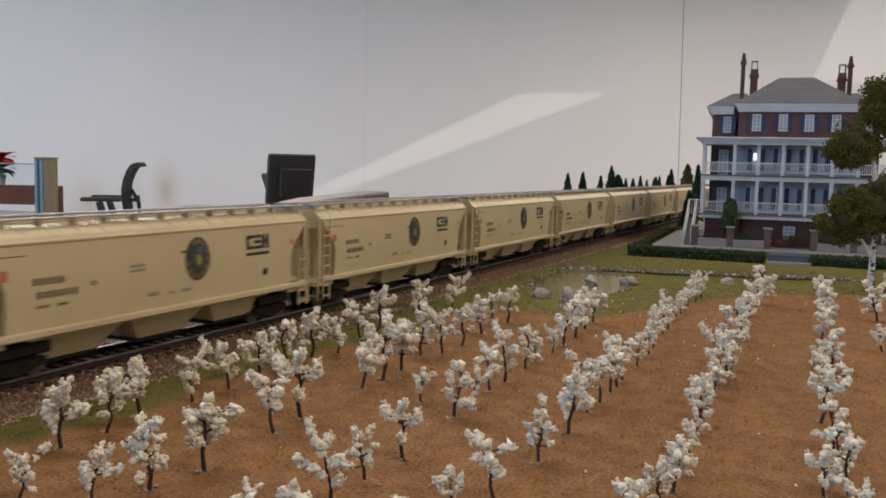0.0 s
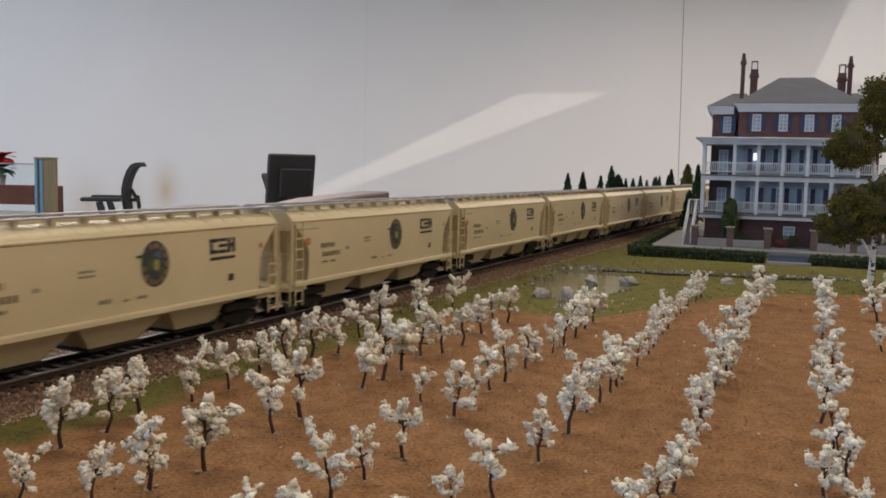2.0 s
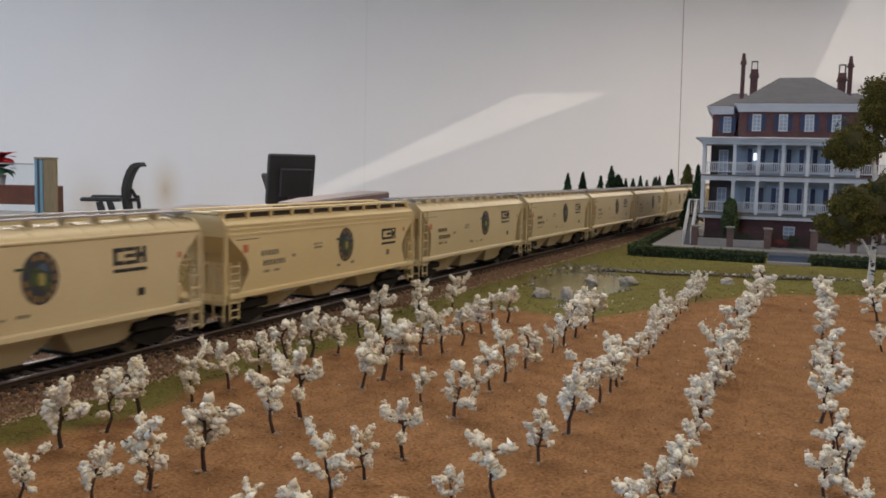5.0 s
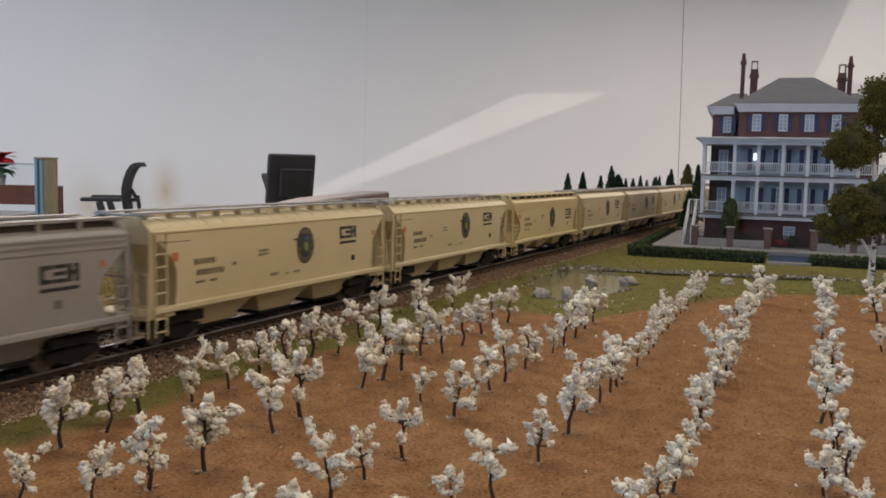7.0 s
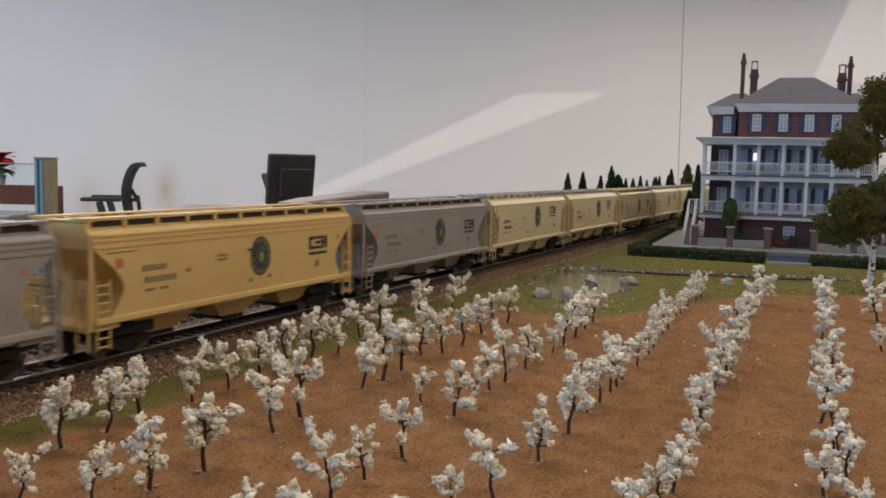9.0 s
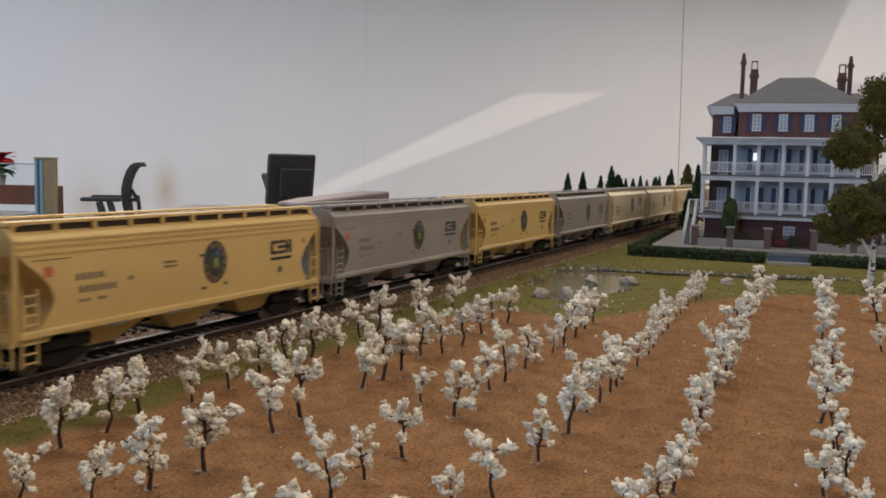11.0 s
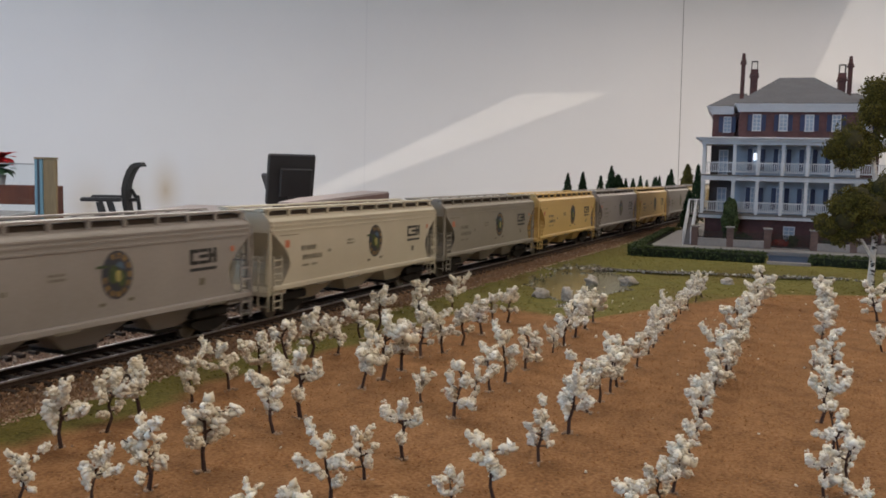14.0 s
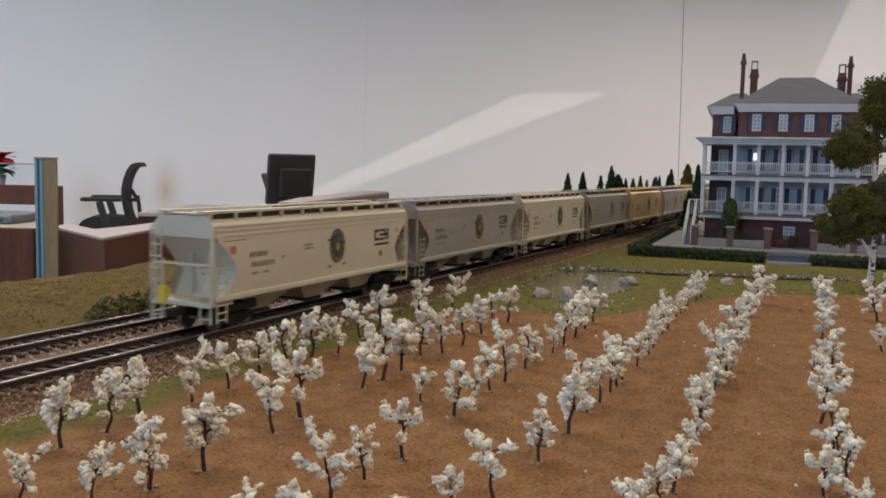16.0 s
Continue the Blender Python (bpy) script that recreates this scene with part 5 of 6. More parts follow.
    # tall clipped shrub by the porch
    t = thing("clipped_shrub", HOUSE_M @ pose(0.0305, -0.014, PATIO_Z), "tall dark green clipped oval shrub beside porch", "shrub")
    q = rng.normal(size=(1500, 3))
    q /= np.linalg.norm(q, axis=1)[:, None]
    q *= (0.75 + 0.25 * rng.random(1500))[:, None]
    pts = np.stack([q[:, 0] * 0.0082, q[:, 1] * 0.0078, 0.0275 + q[:, 2] * 0.0245], 1)
    pts[:, 0] *= 1 + 0.12 * np.sin(pts[:, 2] * 300)
    part("trunk", rod((0, 0, -0.0005), (0, 0, 0.03), 0.0012), TWIG, t)
    part("foliage", leafy("foliage", pts, 0.0014, HEDGE_LEAF, rng), None, t)


site()


# ---------------------------------------------------------------- pond and stones
def pond():
    rng = random.Random(11)

    def sheet(outline, z):
        bm = bmesh.new()
        c = bm.verts.new((sum(p[0] for p in outline) / len(outline), sum(p[1] for p in outline) / len(outline), z))
        vs = [bm.verts.new((x, y, z)) for x, y in outline]
        for i in range(len(vs)):
            bm.faces.new((c, vs[i], vs[(i + 1) % len(vs)]))
        return bm

    outline = []
    for i in range(48):
        a = i * math.tau / 48
        s = 0.643 + 0.140 * math.cos(a)
        outline.append((s, 0.184 + 0.22 * (s - 0.643) + 0.044 * math.sin(a)))
    setting("water", sheet(outline, -0.0007), POND_MUD, "shallow murky pond with wet muddy bottom", "pond", su_pose(0, 0))
    # stream from the pond along the lawn
    top, low = [], []
    for i in range(60):
        f = i / 59
        x, y = 0.122 + 0.20 * f, 0.728 - 0.032 * f - 0.006 * math.sin(f * 3.1) + 0.003 * math.sin(f * 15)
        w = 0.0060 * (1 - 0.35 * f) * (1 + 0.3 * math.sin(9 * f) + 0.2 * math.sin(23 * f + 1))
        top.append((x, y + w))
        low.append((x, y - w))
    setting("water", sheet_strip(top, low, 0.0017), STREAM_WATER, "narrow glinting stream across the lawn", "stream")
    rr = np.random.default_rng(21)
    for x, y, w, hgt, lab in ((0.0650, 0.5660, 0.0105, 0.5, "rounded grey rock at the pond"), (0.0806, 0.5600, 0.0075, 1.0, "rounded grey rock at the pond"),
                              (0.1098, 0.6400, 0.0095, 0.6, "rounded grey rock at the pond"), (0.1370, 0.6420, 0.0125, 0.42, "flat pale grey rock on the bank"),
                              (0.2150, 0.6560, 0.0090, 0.5, "pale weathered rock beside the stream")):
        bm = bmesh.new()
        bmesh.ops.create_icosphere(bm, subdivisions=3, radius=w / 2)
        off = rr.uniform(0, 50)
        for v in bm.verts:
            k = 1 + 0.55 * noise.noise(v.co * (2.2 / w) * 1.6 + Vector((off, 0, 0))) + 0.12 * noise.noise(v.co * (7 / w) + Vector((off, 3, 0)))
            v.co = Vector((v.co.x * k, v.co.y * k, v.co.z * k * hgt * 1.4))
        for f in bm.faces:
            f.smooth = True
        ob = new("rock", mesh_of("rock", bm, ROCK))
        ob.matrix_basis = pose(x, y, w * hgt * 0.35, 0, 0, rr.uniform(0, 360))
        tagged(ob, lab, "rock", "rocks by the water")
    # wet stones along the pond's shore; the pale ones are coloured as glints
    spots = []
    while len(spots) < 420:
        s, u = rr.uniform(0.51, 0.78), rr.uniform(-0.235, -0.125)
        if 1.0 < pond_reach(s, u) < 1.16:
            spots.append((s, -u, ground_height(s, u) + 0.0003))
    me = scatter_mesh("shore_stones", spots, rr.uniform(0.0003, 0.0011, len(spots)), island_material("shore_stone", [(0.05, 0.042, 0.03), (0.10, 0.085, 0.06), (0.40, 0.38, 0.35), (0.07, 0.06, 0.04), (0.16, 0.14, 0.11)], 0.15, 0.7), rr)
    setting("shore_stones", me, None, "small wet shore stones, the pale ones in place of glints", "pebbles", su_pose(0, 0), "stuff")
    # pebbles on the banks; the palest also stand in for the water's glints
    n = 420
    f = np.clip(rr.choice([0.12, 0.3, 0.42, 0.62, 0.7, 0.9], n) + rr.normal(size=n) * 0.07, 0, 1)
    side = rr.choice([-1, 1], n)
    pts = np.stack([0.10 + 0.24 * f, 0.728 - 0.036 * f + 0.003 * np.sin(f * 17) + side * 0.0045 + rr.normal(size=n) * 0.0035, np.full(n, 0.0016)], 1)
    me = scatter_mesh("bank_pebbles", pts, rr.uniform(0.0004, 0.0012, n), island_material("pebble", [(0.06, 0.05, 0.04), (0.12, 0.10, 0.08), (0.55, 0.53, 0.5), (0.09, 0.075, 0.055), (0.2, 0.18, 0.15)], 0.5), rr)
    setting("bank_pebbles", me, None, "small pebbles along the stream, pale ones doubling as glints", "pebbles", None, "stuff")


def sheet_strip(top, low, z):
    bm = bmesh.new()
    a = [bm.verts.new((x, y, z)) for x, y in top]
    b = [bm.verts.new((x, y, z)) for x, y in low]
    for i in range(len(a) - 1):
        bm.faces.new((b[i], b[i + 1], a[i + 1], a[i]))
    return bm


pond()


# ---------------------------------------------------------------- plants
def blossom_bush(seed):
    """A bare dark stem that forks into twigs, each with a knot of white blossom; one unit high."""
    rng = random.Random(seed)
    nrg = np.random.default_rng(seed)
    t = thing("blossom_bush", pose(0, 0, -10), "small bare-stemmed bush with white blossom clusters in soil", "bush", "white blossom bushes in rows")
    bm = bmesh.new()
    # a leader that bends a little, limbs that leave it on all sides
    spine = [Vector((0, 0, -0.03))]
    for z in (0.22, 0.42, 0.60, 0.76):
        spine.append(Vector((spine[-1].x + rng.uniform(-0.045, 0.045), spine[-1].y + rng.uniform(-0.045, 0.045), z)))
    for k, (p, q) in enumerate(zip(spine, spine[1:])):
        add_rod(bm, p, q, 0.027 - 0.0045 * k, 0.0225 - 0.0045 * k)
    pts, sizes, limbs = [], [], [(spine[3], spine[4] + Vector((0, 0, 0.05)))]
    count = rng.randint(7, 10)
    for i in range(count):
        a = i * 2.4 + rng.uniform(-0.5, 0.5)
        k = rng.choice((1, 1, 2, 2, 2, 3, 3))
        root = spine[k].lerp(spine[k + 1], rng.random())
        reach = rng.uniform(0.11, 0.27) * (1.3 if rng.random() < 0.2 else 1)
        limbs.append((root, root + Vector((math.cos(a) * reach, math.sin(a) * reach, rng.uniform(0.0, 0.26)))))
    for root, tip in limbs:
        bend = root.lerp(tip, 0.5) + Vector((rng.uniform(-0.03, 0.03), rng.uniform(-0.03, 0.03), rng.uniform(-0.04, 0.01)))
        add_rod(bm, root, bend, 0.014, 0.011, n=5)
        add_rod(bm, bend, tip, 0.011, 0.007, n=5)
        # tufts sit along the outer half of a limb, soft lumps with crumbs between them
        for f in (0.45, 0.7, 0.9, 1.05):
            if rng.random() < 0.12:
                continue
            drop = rng.uniform(-0.05, 0.03)
            c = np.array(bend.lerp(tip, f * 2 - 1) if f > 0.5 else root.lerp(bend, f * 2))
            r = rng.uniform(0.040, 0.066)
            for many, out, s0, s1 in ((4, 0.85, 0.026, 0.050), (12, 1.25, 0.009, 0.022)):
                q = nrg.normal(size=(many, 3))
                q /= np.linalg.norm(q, axis=1)[:, None]
                q *= (0.5 + 0.5 * nrg.random(many))[:, None] * r * out
                pts.append(q * [0.9, 0.9, 1.3] + c + [0, 0, 0.01 + drop])
                sizes.append(nrg.uniform(s0, s1, many))
    part("stem", bm, TWIG, t, "dark forked stem")
    part("blossom", scatter_mesh("blossom", np.concatenate(pts), np.concatenate(sizes), BLOSSOM, nrg, base=(ICO_V, ICO_F), squash=0.45, jitter=0.26, smooth=True), None, t, "white blossom clusters")
    q = nrg.normal(size=(10, 3)) * [0.05, 0.05, 0.006]
    part("glue_spot", scatter_mesh("glue_spot", q + [0, 0, 0.004], nrg.uniform(0.015, 0.03, 10), GLUE, nrg, base=(ICO_V, ICO_F), squash=0.3), None, t, "pale crumbs at the foot")
    return t


def orchard():
    rows = [
        [(-0.1083, 0.245, 0.0195), (-0.1011, 0.2595, 0.0191), (-0.0975, 0.2793, 0.0215), (-0.0854, 0.2963, 0.016), (-0.0771, 0.314, 0.0182), (-0.0695, 0.3302, 0.0206), (-0.0616, 0.3451, 0.022), (-0.0559, 0.3719, 0.021), (-0.0452, 0.3777, 0.0186), (-0.0385, 0.4141, 0.0177), (-0.0321, 0.4368, 0.0221), (-0.0153, 0.5045, 0.0159), (0.0062, 0.5077, 0.02)],
        [(-0.1011, 0.2042, 0.0134), (-0.0838, 0.206, 0.0137), (-0.0729, 0.2142, 0.0195), (-0.0626, 0.2285, 0.0215), (-0.0506, 0.263, 0.0187), (-0.0453, 0.2805, 0.0236), (-0.0291, 0.3203, 0.0196), (-0.0223, 0.334, 0.0259), (-0.0158, 0.3498, 0.0223), (-0.0085, 0.3761, 0.0218), (0.0009, 0.3865, 0.0203), (0.0098, 0.4038, 0.0191), (0.0205, 0.4315, 0.0207), (0.0277, 0.4659, 0.0175), (0.036, 0.4704, 0.0201)],
        [(-0.0263, 0.2097, 0.0174), (-0.0193, 0.225, 0.0148), (-0.01, 0.2429, 0.0176), (0.0049, 0.2848, 0.0197), (0.012, 0.3006, 0.0135), (0.0188, 0.3207, 0.0165), (0.0253, 0.3351, 0.0207), (0.0354, 0.3572, 0.0183), (0.0414, 0.3738, 0.0135), (0.051, 0.3922, 0.0116), (0.0585, 0.4096, 0.0208), (0.0671, 0.4315, 0.0204), (0.0754, 0.454, 0.0233), (0.0832, 0.4734, 0.0199)],
        [(-0.0433, 0.1896, 0.0106), (-0.0318, 0.1887, 0.0139), (-0.0091, 0.19, 0.011), (0.0037, 0.2072, 0.0116), (0.0144, 0.2123, 0.0165), (0.0286, 0.2418, 0.0167), (0.0411, 0.2703, 0.0192), (0.0512, 0.2955, 0.0191), (0.0639, 0.3217, 0.0174), (0.0729, 0.3417, 0.018), (0.095, 0.3936, 0.0145), (0.1061, 0.4248, 0.0159), (0.121, 0.4616, 0.0173), (0.1407, 0.5094, 0.0124), (0.1521, 0.536, 0.0169), (0.1746, 0.582, 0.0176)],
        [(0.0462, 0.1932, 0.0134), (0.0613, 0.2214, 0.0134), (0.0743, 0.251, 0.0096), (0.0885, 0.2885, 0.0146), (0.1028, 0.3228, 0.0127), (0.116, 0.3488, 0.0188), (0.1309, 0.3836, 0.0139), (0.1532, 0.4407, 0.0197), (0.1816, 0.5093, 0.0184), (0.2036, 0.5551, 0.0234)],
        [(0.1005, 0.2208, 0.0116), (0.1071, 0.2228, 0.0148), (0.1196, 0.2585, 0.0145), (0.1285, 0.2886, 0.0171), (0.1452, 0.3227, 0.0138), (0.1605, 0.3703, 0.0097), (0.1677, 0.3711, 0.0159), (0.188, 0.4278, 0.0141), (0.2121, 0.477, 0.0157), (0.2293, 0.5262, 0.019), (0.2541, 0.5872, 0.0162), (0.2727, 0.6169, 0.0081)],
        [(0.0994, 0.1963, 0.011), (0.2518, 0.5001, 0.023), (0.2101, 0.4105, 0.0143), (0.3174, 0.6244, 0.0164), (-0.0123, 0.4817, 0.021), (-0.0065, 0.3034, 0.013)],
    ]
    kinds = [blossom_bush(s) for s in (2, 5, 9, 14, 23, 31, 44)]
    rng = random.Random(77)
    used = set()
    for n, row in enumerate(rows):
        if n in (4, 5):
            row = sorted(row, key=lambda p: p[1])
            extra = [((a[0] + b[0]) / 2, (a[1] + b[1]) / 2, (a[2] + b[2]) / 2) for a, b in zip(row, row[1:])]
            row = [(x, y, h * 1.12) for x, y, h in row] + (extra if n == 4 else extra[1::2])
        elif n == 3:
            row = sorted(row, key=lambda p: p[1])
            row = row + [((a[0] + b[0]) / 2, (a[1] + b[1]) / 2, (a[2] + b[2]) * 0.46) for a, b in zip(row, row[1:]) if a[1] > 0.28 and b[1] - a[1] > 0.016]
        for x, y, h in row:
            k = rng.randrange(len(kinds))
            m = pose(x, y, 0, rng.uniform(-6, 6), rng.uniform(-6, 6), rng.uniform(0, 360))
            ob = kinds[k] if k not in used else copy_thing(kinds[k], m)
            used.add(k)
            ob.matrix_basis = m @ Matrix.Diagonal((h * 1.24, h * 1.24, h * 1.06, 1))
    # broken twigs and fallen blossom on the soil
    nrg = np.random.default_rng(4)
    n = 170
    pts = np.stack([nrg.uniform(-0.09, 0.30, n), nrg.uniform(0.22, 0.62, n), np.full(n, 0.0004)], 1)
    me = scatter_mesh("fallen_blossom", pts, nrg.uniform(0.0002, 0.0005, n) * (1 + 1.2 * (nrg.random(n) > 0.93)), BLOSSOM, nrg, base=(ICO_V, ICO_F))
    setting("fallen_blossom", me, None, "tiny white blossom crumbs fallen on soil", "crumbs", None, "stuff")
    n = 26000
    spots = [(a, b) for a, b in zip(0.10 + 0.57 * nrg.random(n), nrg.uniform(-0.20, 0.16, n)) if in_field(a, b)]
    pts = np.array([(a, -b, ground_height(a, b) + 0.0001) for a, b in spots])
    me = scatter_mesh("soil_crumbs", pts, nrg.uniform(0.00014, 0.00036, len(pts)) * (1 + 0.9 * (nrg.random(len(pts)) > 0.97)), SOIL_GRAIN, nrg)
    setting("soil_crumbs", me, None, "fine brown soil crumbs of the field", "soil", su_pose(0, 0), "stuff")


orchard()


def turf():
    nrg = np.random.default_rng(6)
    n = 26000
    s = 0.10 + 1.0 * nrg.random(n)
    u = -0.338 - 0.12 * nrg.random(n)
    pts = [(a, -b, ground_height(a, b) + 0.0002) for a, b in zip(s, u)]
    me = scatter_mesh("bank_turf", pts, nrg.uniform(0.0002, 0.00045, n) * (1 + 1.1 * (nrg.random(n) > 0.9)), BANK_TURF, nrg, squash=0.2, jitter=0.3)
    setting("bank_turf", me, None, "coarse olive turf on the bank", "turf", su_pose(0, 0), "stuff")
    n = 22000
    s = 0.15 + 0.9 * nrg.random(n)
    u = nrg.uniform(-0.241, 0.05, n)
    keep = [(a, b) for a, b in zip(s, u) if not in_field(a, b, -0.004) and pond_reach(a, b) > 1.0]
    pts = [(a, -b, ground_height(a, b)) for a, b in keep]
    me = scatter_mesh("lawn_turf", pts, nrg.uniform(0.0003, 0.0007, len(pts)), GREEN_TURF, nrg, squash=0.5, jitter=0.3)
    setting("lawn_turf", me, None, "short olive turf of the lawn", "turf", su_pose(0, 0), "stuff")
    # shrubs on the bank by the tracks
    for s, u, lx, hz in ((0.342, -0.350, 0.019, 0.014), (0.368, -0.347, 0.021, 0.017), (0.392, -0.350, 0.018, 0.015), (0.418, -0.349, 0.02, 0.014)):
        t = thing("bank_shrub", su_pose(s, u, ground_height(s, u) - 0.001), "low dark olive shrub on the grassy bank", "shrub", "shrubs beside the tracks")
        q = nrg.normal(size=(1500, 3))
        q /= np.linalg.norm(q, axis=1)[:, None]
        q *= (nrg.random(1500) ** 0.3)[:, None]
        lump = 1 + 0.3 * np.sin(q[:, 0] * 7 + s * 90) * np.cos(q[:, 1] * 5)
        pts = np.stack([q[:, 0] * lx, q[:, 1] * 0.010, np.abs(q[:, 2]) * hz * 0.74 * lump], 1)
        part("stem", rod((0, 0, -0.001), (0, 0, hz * 0.6), 0.0008), TWIG, t)
        part("foliage", leafy("foliage", pts, 0.0011, SHRUB_LEAF, nrg), None, t)


turf()


def conifer(name, x, y, z, h, r, mat, label, seed, group):
    nrg = np.random.default_rng(seed)
    t = thing(name, pose(x, y, z), label, "tree", group)
    part("trunk", rod((0, 0, -0.003), (0, 0, h * 0.9), r * 0.10, r * 0.03), TWIG, t)
    n = int(1100 + 14000 * h)
    f = nrg.random(n) ** 0.75
    tier = 0.72 + 0.28 * (1 - (f * 9 + 0.15 * np.sin(np.arange(n))) % 1.0)
    rad = r * (1 - f) ** 0.85 * tier * (0.55 + 0.45 * nrg.random(n)) + r * 0.03
    a = nrg.random(n) * math.tau
    rad = rad * (1 + 0.18 * np.sin(a * 3 + f * 20 + seed))
    pts = np.stack([rad * np.cos(a), rad * np.sin(a), h * (0.07 + 0.93 * f)], 1)
    part("crown", scatter_mesh("crown", pts, nrg.uniform(0.5, 1.2, n) * r * 0.16, mat, nrg, base=(LEAF_V, LEAF_F), squash=0.3, jitter=0.2), None, t, "dense needled crown")


def far_trees():
    rows = [(1.372, 0.083, 0.0105), (1.425, 0.077, 0.010), (1.500, 0.0855, 0.012), (1.550, 0.079, 0.010), (1.645, 0.092, 0.015), (1.692, 0.0985, 0.014), (1.66, 0.08, 0.02), (1.79, 0.073, 0.009),
            (1.858, 0.074, 0.010), (1.915, 0.071, 0.008), (1.95, 0.079, 0.010), (2.04, 0.076, 0.009), (2.07, 0.079, 0.009), (2.13, 0.077, 0.010), (2.17, 0.082, 0.010), (2.25, 0.097, 0.014), (2.30, 0.083, 0.012), (2.42, 0.112, 0.025)]
    for i, (s, top, r) in enumerate(rows):
        u = -0.42 + 0.012 * math.sin(i * 2.3)
        z = ground_height(s, u) - 0.002
        p = su(s, u, z)
        olive = i == len(rows) - 1
        conifer("conifer", p.x, p.y, p.z, (top - 0.003 - z) * 0.94, r * 1.0, CONIFER_OLIVE if olive else CYPRESS_LEAF,
                "broad olive green conifer on the ridge" if olive else "small dark green conifer on the ridge", 100 + i, "conifers behind the tracks")
    conifer("cypress", 0.341, 1.22, -0.001, 0.0585, 0.0170, CYPRESS_LEAF, "small dark green cypress beside the patio", 61, "cypresses near the house")
    conifer("cypress", 0.374, 1.30, 0.0050, 0.0895, 0.0140, CYPRESS_LEAF, "tall dark green cypress behind the house", 62, "cypresses near the house")
    nrg = np.random.default_rng(9)
    t = thing("lawn_shrub", pose(0.314, 1.19, -0.001), "round olive shrub beside the path", "shrub")
    q = nrg.normal(size=(420, 3))
    q /= np.linalg.norm(q, axis=1)[:, None]
    part("stem", rod((0, 0, -0.001), (0, 0, 0.005), 0.001), TWIG, t)
    part("foliage", leafy("foliage", np.stack([q[:, 0] * 0.011, q[:, 1] * 0.009, np.abs(q[:, 2]) * 0.009], 1), 0.0016, CONIFER_OLIVE, nrg), None, t)
    outline = [(1.12, 0.231), (1.20, 0.212), (1.34, 0.205), (1.56, 0.210), (1.60, 0.234), (1.3, 0.236)]
    setting("path", add_prism(bmesh.new(), outline, -0.004, 0.0034), PATH_GRAVEL, "pale worn gravel path by the tracks", "path", su_pose(0, 0))


far_trees()


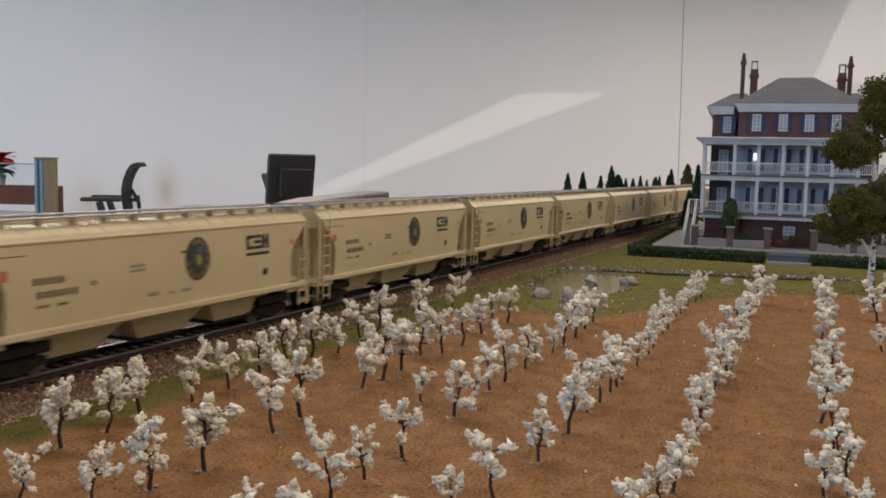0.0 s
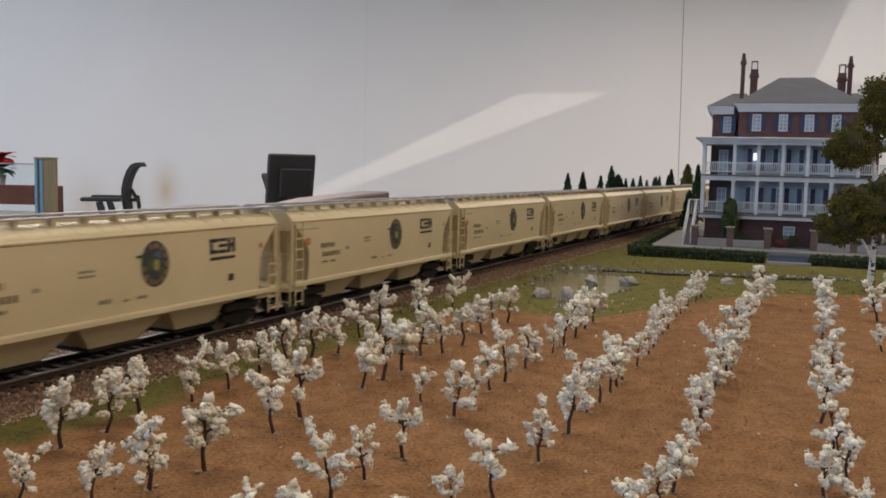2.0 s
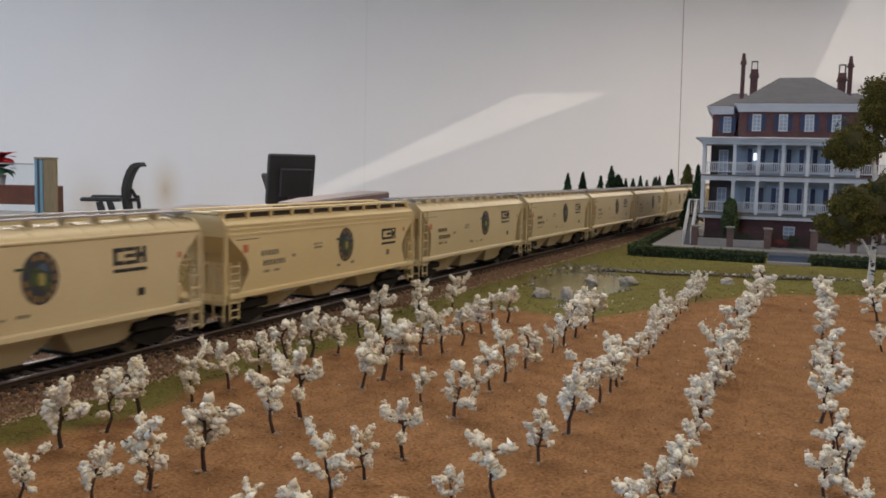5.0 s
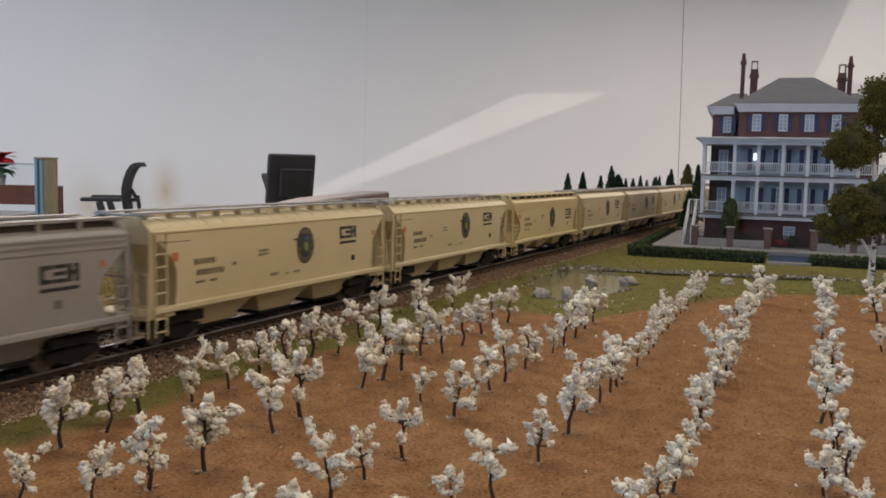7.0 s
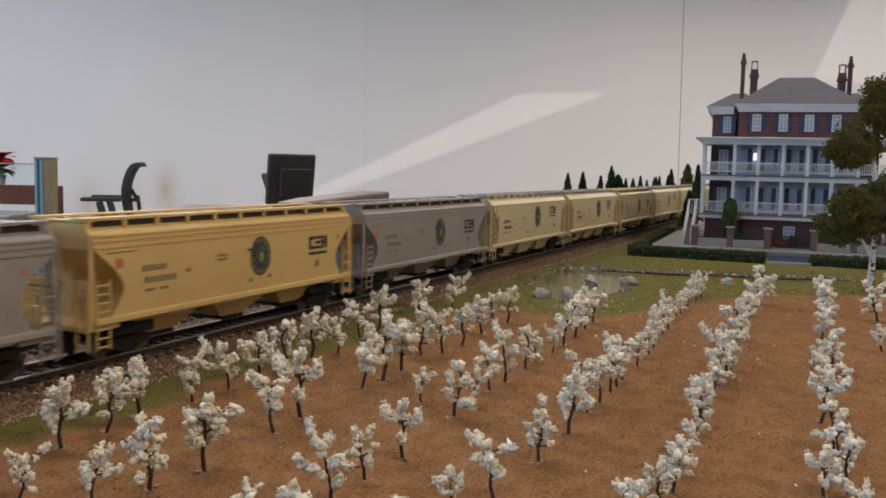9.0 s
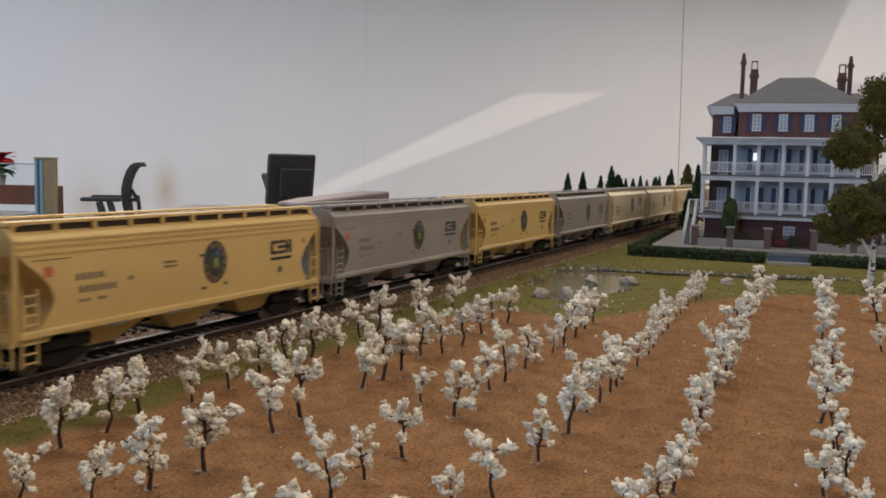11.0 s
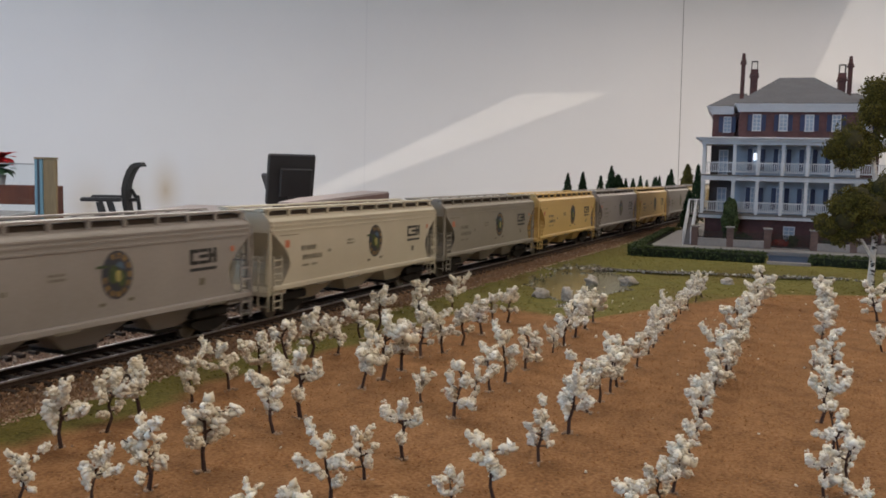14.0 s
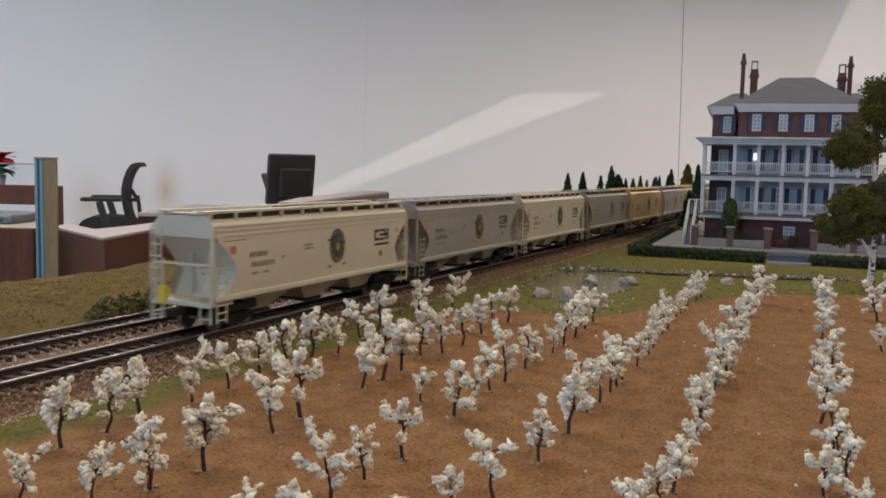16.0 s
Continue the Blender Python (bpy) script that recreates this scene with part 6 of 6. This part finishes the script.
def birch():
    nrg, rng = np.random.default_rng(17), random.Random(17)
    x, y = 0.3257, 0.6616
    t = thing("birch_tree", pose(x, y, -0.001), "birch with white scarred trunk and olive clumped foliage", "tree")
    spine = [(-0.0005, 0, -0.002, 0.0030), (-0.0002, 0, 0.006, 0.0024), (0.0005, 0, 0.030, 0.0021), (0.0018, 0.001, 0.052, 0.0020), (0.0, 0.002, 0.078, 0.0020), (-0.006, 0.0, 0.105, 0.0018), (-0.011, 0.0, 0.14, 0.0008)]
    bm = bmesh.new()
    for a, b in zip(spine, spine[1:]):
        add_rod(bm, a[:3], b[:3], a[3], b[3], n=12)
    part("trunk", bm, BIRCH_BARK, t, "white birch trunk")
    for k, (p, q, r) in enumerate((((0.0, -0.001, 0.022), (-0.0095, -0.003, 0.036), 0.0016), ((-0.0095, -0.003, 0.036), (-0.020, -0.002, 0.041), 0.0012), ((-0.020, -0.002, 0.041), (-0.032, 0, 0.050), 0.0009),
                                   ((0.001, 0, 0.050), (0.016, 0.004, 0.075), 0.0015), ((-0.004, 0, 0.10), (0.012, 0.0, 0.122), 0.0012), ((0.001, 0, 0.04), (0.014, -0.006, 0.052), 0.0012))):
        part("limb", rod(p, q, r, r * 0.7), BIRCH_BARK, t)
    for i in range(60):
        z = rng.uniform(0.001, 0.062)
        a = rng.uniform(-2.9, -0.2)
        w = 0.00238 - z * 0.006
        bm = box(-rng.uniform(0.0006, 0.0014), rng.uniform(0.0006, 0.0013), -0.00015, 0.00025, -0.0005, 0.0005 + 0.0003 * rng.random())
        part("scar", bm, BIRCH_SCAR, t, at=pose(0.0004 + math.cos(a) * w, math.sin(a) * w, z, 0, 0, math.degrees(a) + 90) @ pose(0, 0, 0, 0, rng.uniform(-14, 14), 0))
    # foliage: clumps of different size
    clumps = [(-0.0077, 0, 0.1500, 0.0115), (-0.0115, 0, 0.1340, 0.0125), (0.001, 0.002, 0.1370, 0.0145), (0.005, 0, 0.1240, 0.0115), (0.013, 0, 0.142, 0.011), (0.024, 0.004, 0.125, 0.016), (0.026, 0, 0.1, 0.013),
              (-0.0235, -0.002, 0.1110, 0.0130), (-0.0325, 0, 0.1040, 0.0090), (-0.0110, 0, 0.1040, 0.0115), (-0.0200, -0.002, 0.0985, 0.0110), (-0.0070, 0.002, 0.1130, 0.0080), (-0.0290, 0, 0.0965, 0.0070),
              (0.005, 0, 0.0790, 0.0125), (-0.0125, 0, 0.0705, 0.0125), (-0.0050, -0.004, 0.0640, 0.0150), (-0.0260, 0, 0.0625, 0.0105), (-0.0230, -0.003, 0.0550, 0.0115), (-0.0400, 0, 0.0520, 0.0070), (-0.0340, 0, 0.0480, 0.0085),
              (-0.0190, 0, 0.0450, 0.0095), (-0.0090, -0.003, 0.0520, 0.0115), (0.012, -0.005, 0.058, 0.0145), (0.022, 0, 0.046, 0.0120), (0.020, 0, 0.072, 0.0155), (-0.0260, 0, 0.0400, 0.0065)]
    for i, (cx, cy, cz, r) in enumerate(clumps):
        r *= 1.12
        if cz > 0.118:
            cx, cz = cx + 0.004, cz - 0.002
        elif cz < 0.09:
            cz -= 0.003
        n = int(6500 * (r / 0.02) ** 2)
        knobs = nrg.normal(size=(16, 3))
        knobs /= np.linalg.norm(knobs, axis=1)[:, None]
        q = nrg.normal(size=(n, 3))
        q /= np.linalg.norm(q, axis=1)[:, None]
        q = q * 0.42 + knobs[nrg.integers(0, 16, n)] * 0.66
        lumps = 1 + 0.22 * np.sin(q[:, 0] * 6 + i) * np.cos(q[:, 2] * 7 + i * 2) + 0.15 * np.sin(q[:, 1] * 13 + i) + 0.06 * nrg.normal(size=n)
        q *= (0.72 + 0.28 * nrg.random(n) ** 0.5)[:, None] * lumps[:, None]
        pts = np.stack([q[:, 0] * r + cx, q[:, 1] * r * 0.85 + cy, q[:, 2] * r * 0.86 + cz], 1)
        part("leaf_clump", scatter_mesh("leaf_clump", pts, nrg.uniform(0.0004, 0.00085, n), BIRCH_LEAF, nrg, squash=0.5, jitter=0.3), None, t)
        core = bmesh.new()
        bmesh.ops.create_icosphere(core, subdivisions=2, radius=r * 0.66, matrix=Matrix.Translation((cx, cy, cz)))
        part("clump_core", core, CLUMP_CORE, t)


birch()


# ---------------------------------------------------------------- what moves
def motions():
    for car, offset in TRAIN:
        rows = [(t / 2, su_pose(train_way(t / 2) + offset, TRACK_U, RAIL_Z)) for t in range(33)]
        walk(car, rows)


motions()
